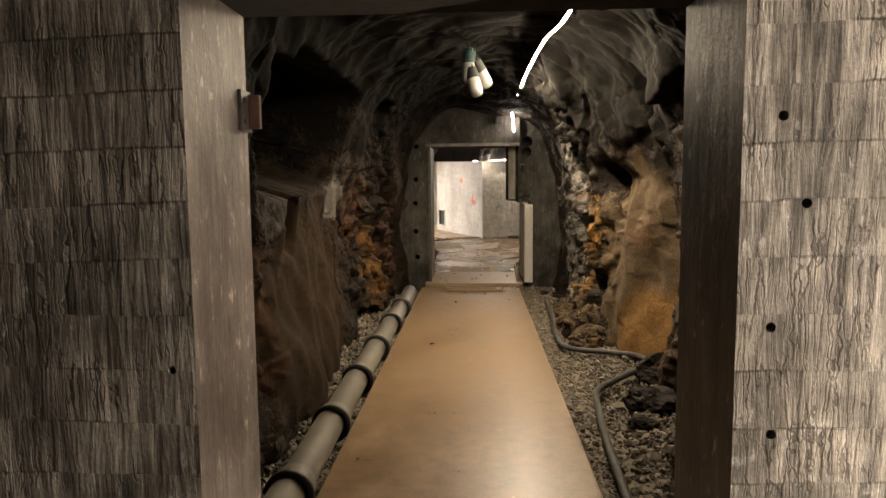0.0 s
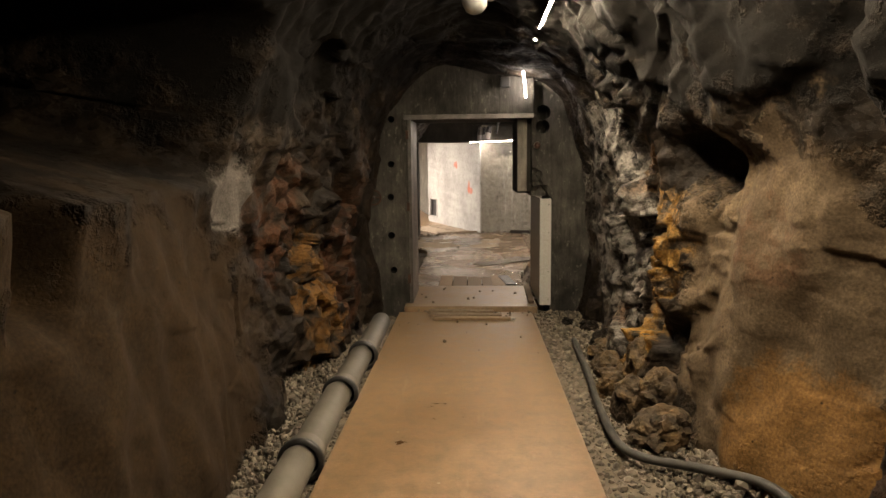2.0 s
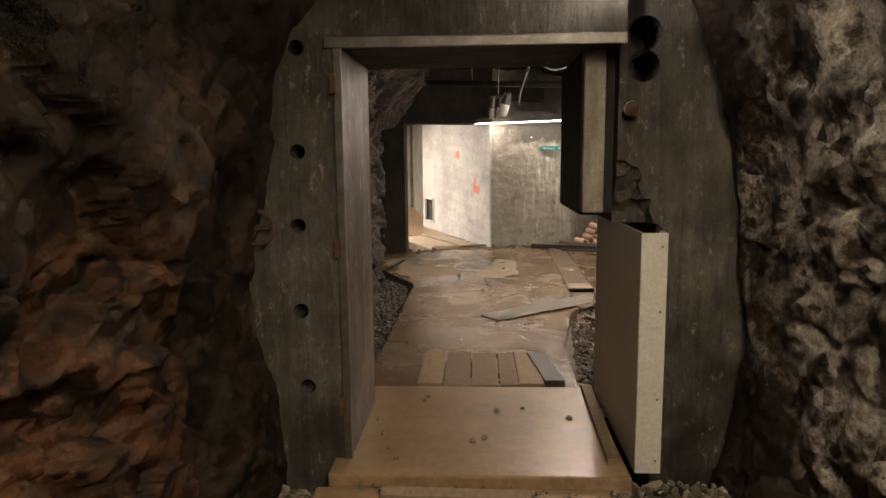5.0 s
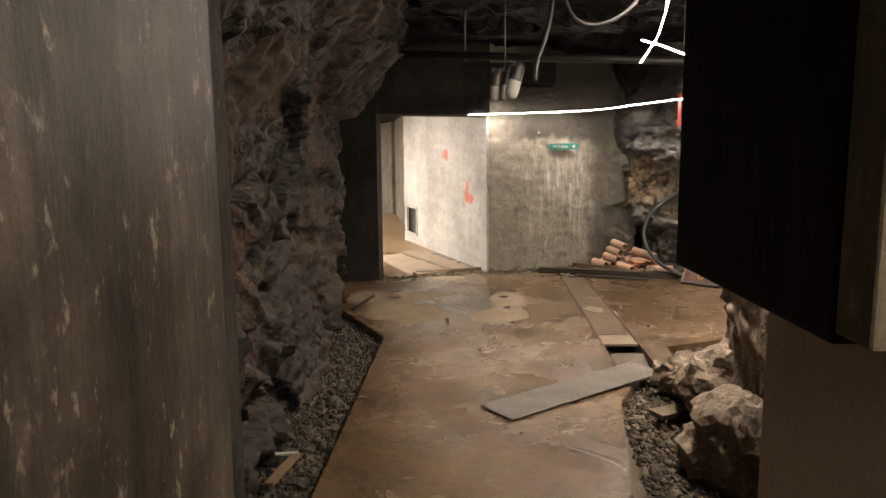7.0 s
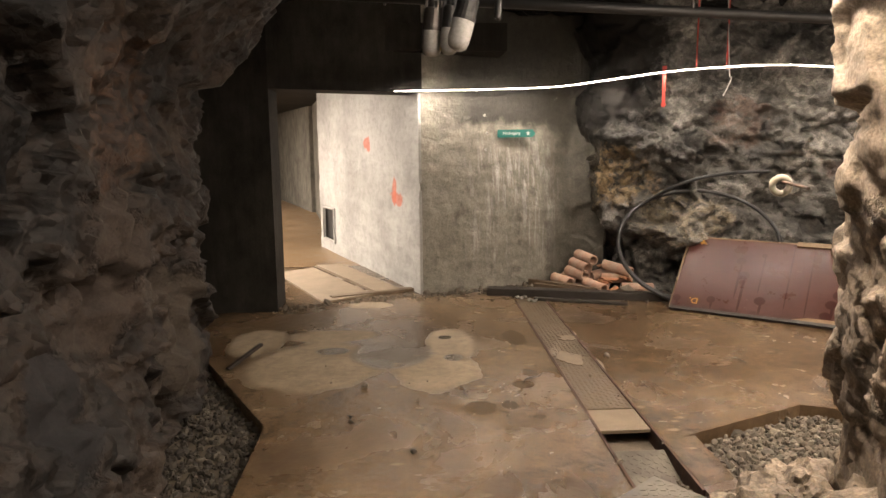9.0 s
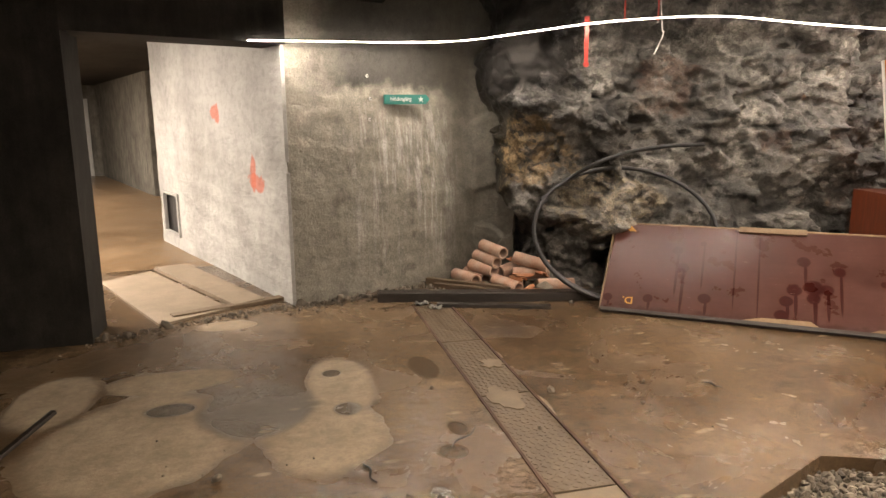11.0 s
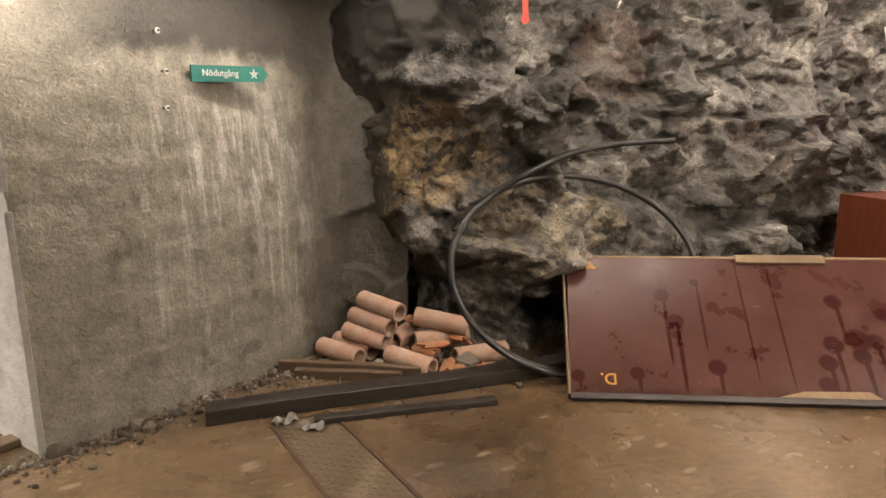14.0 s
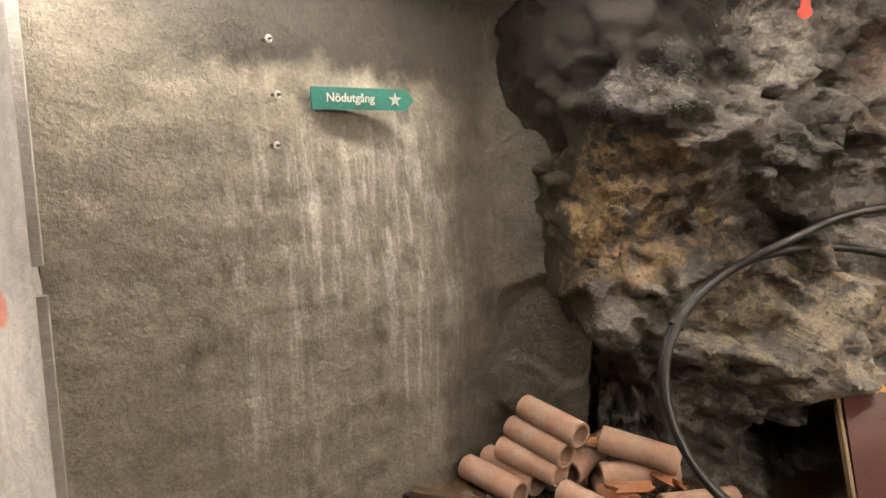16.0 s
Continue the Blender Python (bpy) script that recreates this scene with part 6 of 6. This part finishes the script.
for x, y, z0, z1 in ((2.65, 17.0, 2.13, 2.75), (2.93, 17.0, 2.13, 2.75)):
    rod = thing("hanger_rod", "thin red painted hanger rod from the roof", "rod", pose(x, y, z0), "red rods under the roof")
    part("shaft", tube([(0, 0, 0), (0, 0, z1 - z0)], 0.007, 8), M_RED, rod)
    part("nut", lathe([(0.001, 0.0), (0.016, 0.0), (0.016, 0.014), (0.001, 0.014)], 6), M_STEEL, rod)
hung = thing("porcelain_ring", "cream glazed ring hung on an iron pin in the rock", "ring", pose(1.53, 13.59, 1.31, 0, 0, -25))
part("ring", tube([(0.032 * math.cos(a), 0.0, 0.032 * math.sin(a)) for a in (2 * math.pi * k / 28 for k in range(29))], 0.014, 12, None, False), M_CREAM, hung, "", True)
part("pin", tube([(0.0, 0.03, 0.016), (0.05, -0.42, 0.016)], 0.006, 8), M_RUSTY, hung, "rusty iron pin")

# ---- corridor floor sheets and rubble ----
def sheet(points, z, t, material, label):
    solid("floor_sheet", prism(points, z, z + t), material, label, "floor sheet", None, "sheets on the corridor floor")


M_PLY = simple("dusty_plywood", (0.36, 0.27, 0.175), (0.46, 0.36, 0.25), 4, 0.85, 0, 50, 0.3)
sheet([(-0.78, 17.25), (-0.31, 17.56), (-1.10, 19.14), (-1.47, 18.78)], 0.002, 0.018, M_PLY, "dusty plywood sheet lying on the floor")
sheet([(-0.28, 17.60), (-0.05, 17.72), (-0.78, 19.32), (-1.08, 19.23)], 0.004, 0.03, M_PLY, "dusty plywood sheet lying on the floor")
board(-0.72, 17.45, 0.002, 0.9, 0.09, 0.03, 22, M_WOODDUST, "dusty batten across the opening")
niche = thing("wall_niche", "dark recessed vent opening with pale frame", "vent opening", Matrix.Translation((-1.14, 20.85, 0.14)) @ pose(0, 0, 0, 0, 0, -68.4))
# black sheet stands in for the shade inside the opening
part("recess", box(0.0, 0.62, 0.04, 0.07, 0.0, 0.50), M_BLACK, niche)
for x0, x1, z0, z1 in ((0.0, 0.04, 0.0, 0.49), (0.56, 0.60, 0.0, 0.49), (0.04, 0.56, 0.0, 0.03), (0.04, 0.56, 0.46, 0.49)):
    part("frame_bar", box(x0, x1, -0.022, 0.02, z0, z1, 0.003), M_WASH, niche)


def rubble(name, line, count, spread, size, seed, label):
    rng = random.Random(seed)
    pts = []
    for k in range(count):
        t = rng.random() * (len(line) - 1)
        i = int(t)
        a, b = line[i], line[i + 1]
        f = t - i
        d = abs(rng.gauss(0, spread))
        pts.append((a[0] + (b[0] - a[0]) * f + rng.gauss(0, spread * 0.3), a[1] + (b[1] - a[1]) * f - d))
    bm = bmesh.new()
    for x, y in pts:
        s = size * rng.lognormvariate(0, 0.6)
        r = bmesh.ops.create_icosphere(bm, subdivisions=1, radius=s)
        bmesh.ops.transform(bm, matrix=pose(x, y, s * 0.3, rng.uniform(0, 360), rng.uniform(0, 360), 0) @ Matrix.Diagonal((1, rng.uniform(0.4, 1), rng.uniform(0.4, 0.9), 1)), verts=r["verts"])
    return solid(name, bm, M_STONE, label, "rubble", None, "", "stuff")


rubble("rubble", [(0.15, 17.53), (0.8, 17.75), (1.45, 17.97)], 760, 0.10, 0.0072, 5, "crumbled mortar bits along the wall foot")
rubble("rubble", [(1.3, 17.9), (2.4, 17.6)], 520, 0.16, 0.0091, 6, "rubble and grit round the clay pipes")
rubble("rubble", [(-1.2, 17.05), (-0.4, 17.4), (0.15, 17.6)], 320, 0.08, 0.0078, 7, "grit along the opening threshold")
rubble("rubble", [(2.2, 17.4), (3.2, 17.0), (4.4, 16.5), (5.6, 16.4)], 640, 0.12, 0.0104, 8, "broken stone at the foot of the rock")
rubble("rubble", [(-0.6, 9.5), (0.6, 9.45)], 60, 0.05, 0.009, 9, "grit before the sill")
rubble("rubble", [(0.2, 10.4), (0.62, 10.9)], 90, 0.25, 0.010, 10, "grit on the passage floor")
rubble("rubble", [(-0.6, 15.6), (0.6, 14.6), (2.0, 15.4), (0.8, 16.6)], 70, 0.5, 0.006, 11, "scattered grit on the wet floor")
gravel("rubble", [(0.62, 8.5), (1.25, 8.5), (1.2, 9.62), (0.62, 9.62)], 650, -0.085, 0.019, 12, "pale rubble heap beside the sill", lambda p: np.clip(p[:, 1] - 8.9, 0, 0.7) * 0.07)

bead = thing("corner_bead", "pale chipped corner strip where the walls meet", "corner strip", pose(0.172, 17.538, 0.0))
part("upper_strip", box(-0.014, 0.014, -0.012, 0.012, 1.12, 1.97, 0.003), M_WASH, bead)
part("lower_strip", box(-0.012, 0.016, -0.010, 0.014, 0.0, 1.04, 0.003), M_WASH, bead)

end_door = thing("pale_door", "pale closed door leaf at the corridor end", "door", pose(-5.1, 32.06, 0.0))
part("leaf", box(0.0, 0.85, 0.0, 0.035, 0.0, 2.0, 0.004), M_WHITE, end_door)
part("handle", tube([(0.76, -0.04, 1.0), (0.66, -0.04, 1.0)], 0.01, 8), M_STEEL, end_door)

# ---- small leftovers on rock, roof and floor ----
solid("iron_bar", tube([(1.20, 12.18, 1.97), (1.55, 12.22, 1.95)], 0.014, 10), M_RUSTY, "rusty iron bar sticking out of the rock", "iron bar", None, "", "", True)
solid("iron_bar", tube([(0.75, 6.9, 2.50), (1.25, 6.75, 2.58)], 0.014, 10), M_RUSTY, "rusty iron bar sticking out of the tunnel roof", "iron bar", None, "", "", True)
rng = random.Random(3)
for x, y, l in ((0.72, 14.95, 0.22), (0.35, 14.75, 0.16), (1.62, 17.0, 0.18), (-0.3, 14.4, 0.12), (2.3, 15.2, 0.1), (1.8, 16.9, 0.14)):
    a = rng.uniform(0, 180)
    pts = spline([(0, 0, 0.006), (l * 0.3, 0.012, 0.008), (l * 0.7, -0.01, 0.006), (l, 0.008, 0.006)], 4)
    solid("twig", tube(pts, 0.004, 6), M_WOODDARK, "thin dark splinter lying on the wet floor", "twig", pose(x, y, 0.0, 0, 0, a), "splinters on the floor")
for k in range(16):
    x, y = rng.uniform(-0.6, 0.55), rng.uniform(8.2, 10.5)
    z = 0.055 if y > 9.5 else 0.0
    bm = bmesh.new()
    bmesh.ops.create_icosphere(bm, subdivisions=1, radius=rng.uniform(0.008, 0.02))
    for v in bm.verts:
        v.co *= 1 + 0.4 * noise.noise(v.co * 60 + Vector((k, 0, 0)))
    solid("pebble", bm, M_STONE, "small loose stone on the walkway", "pebble", pose(x, y, z + 0.006), "pebbles on the walkway")
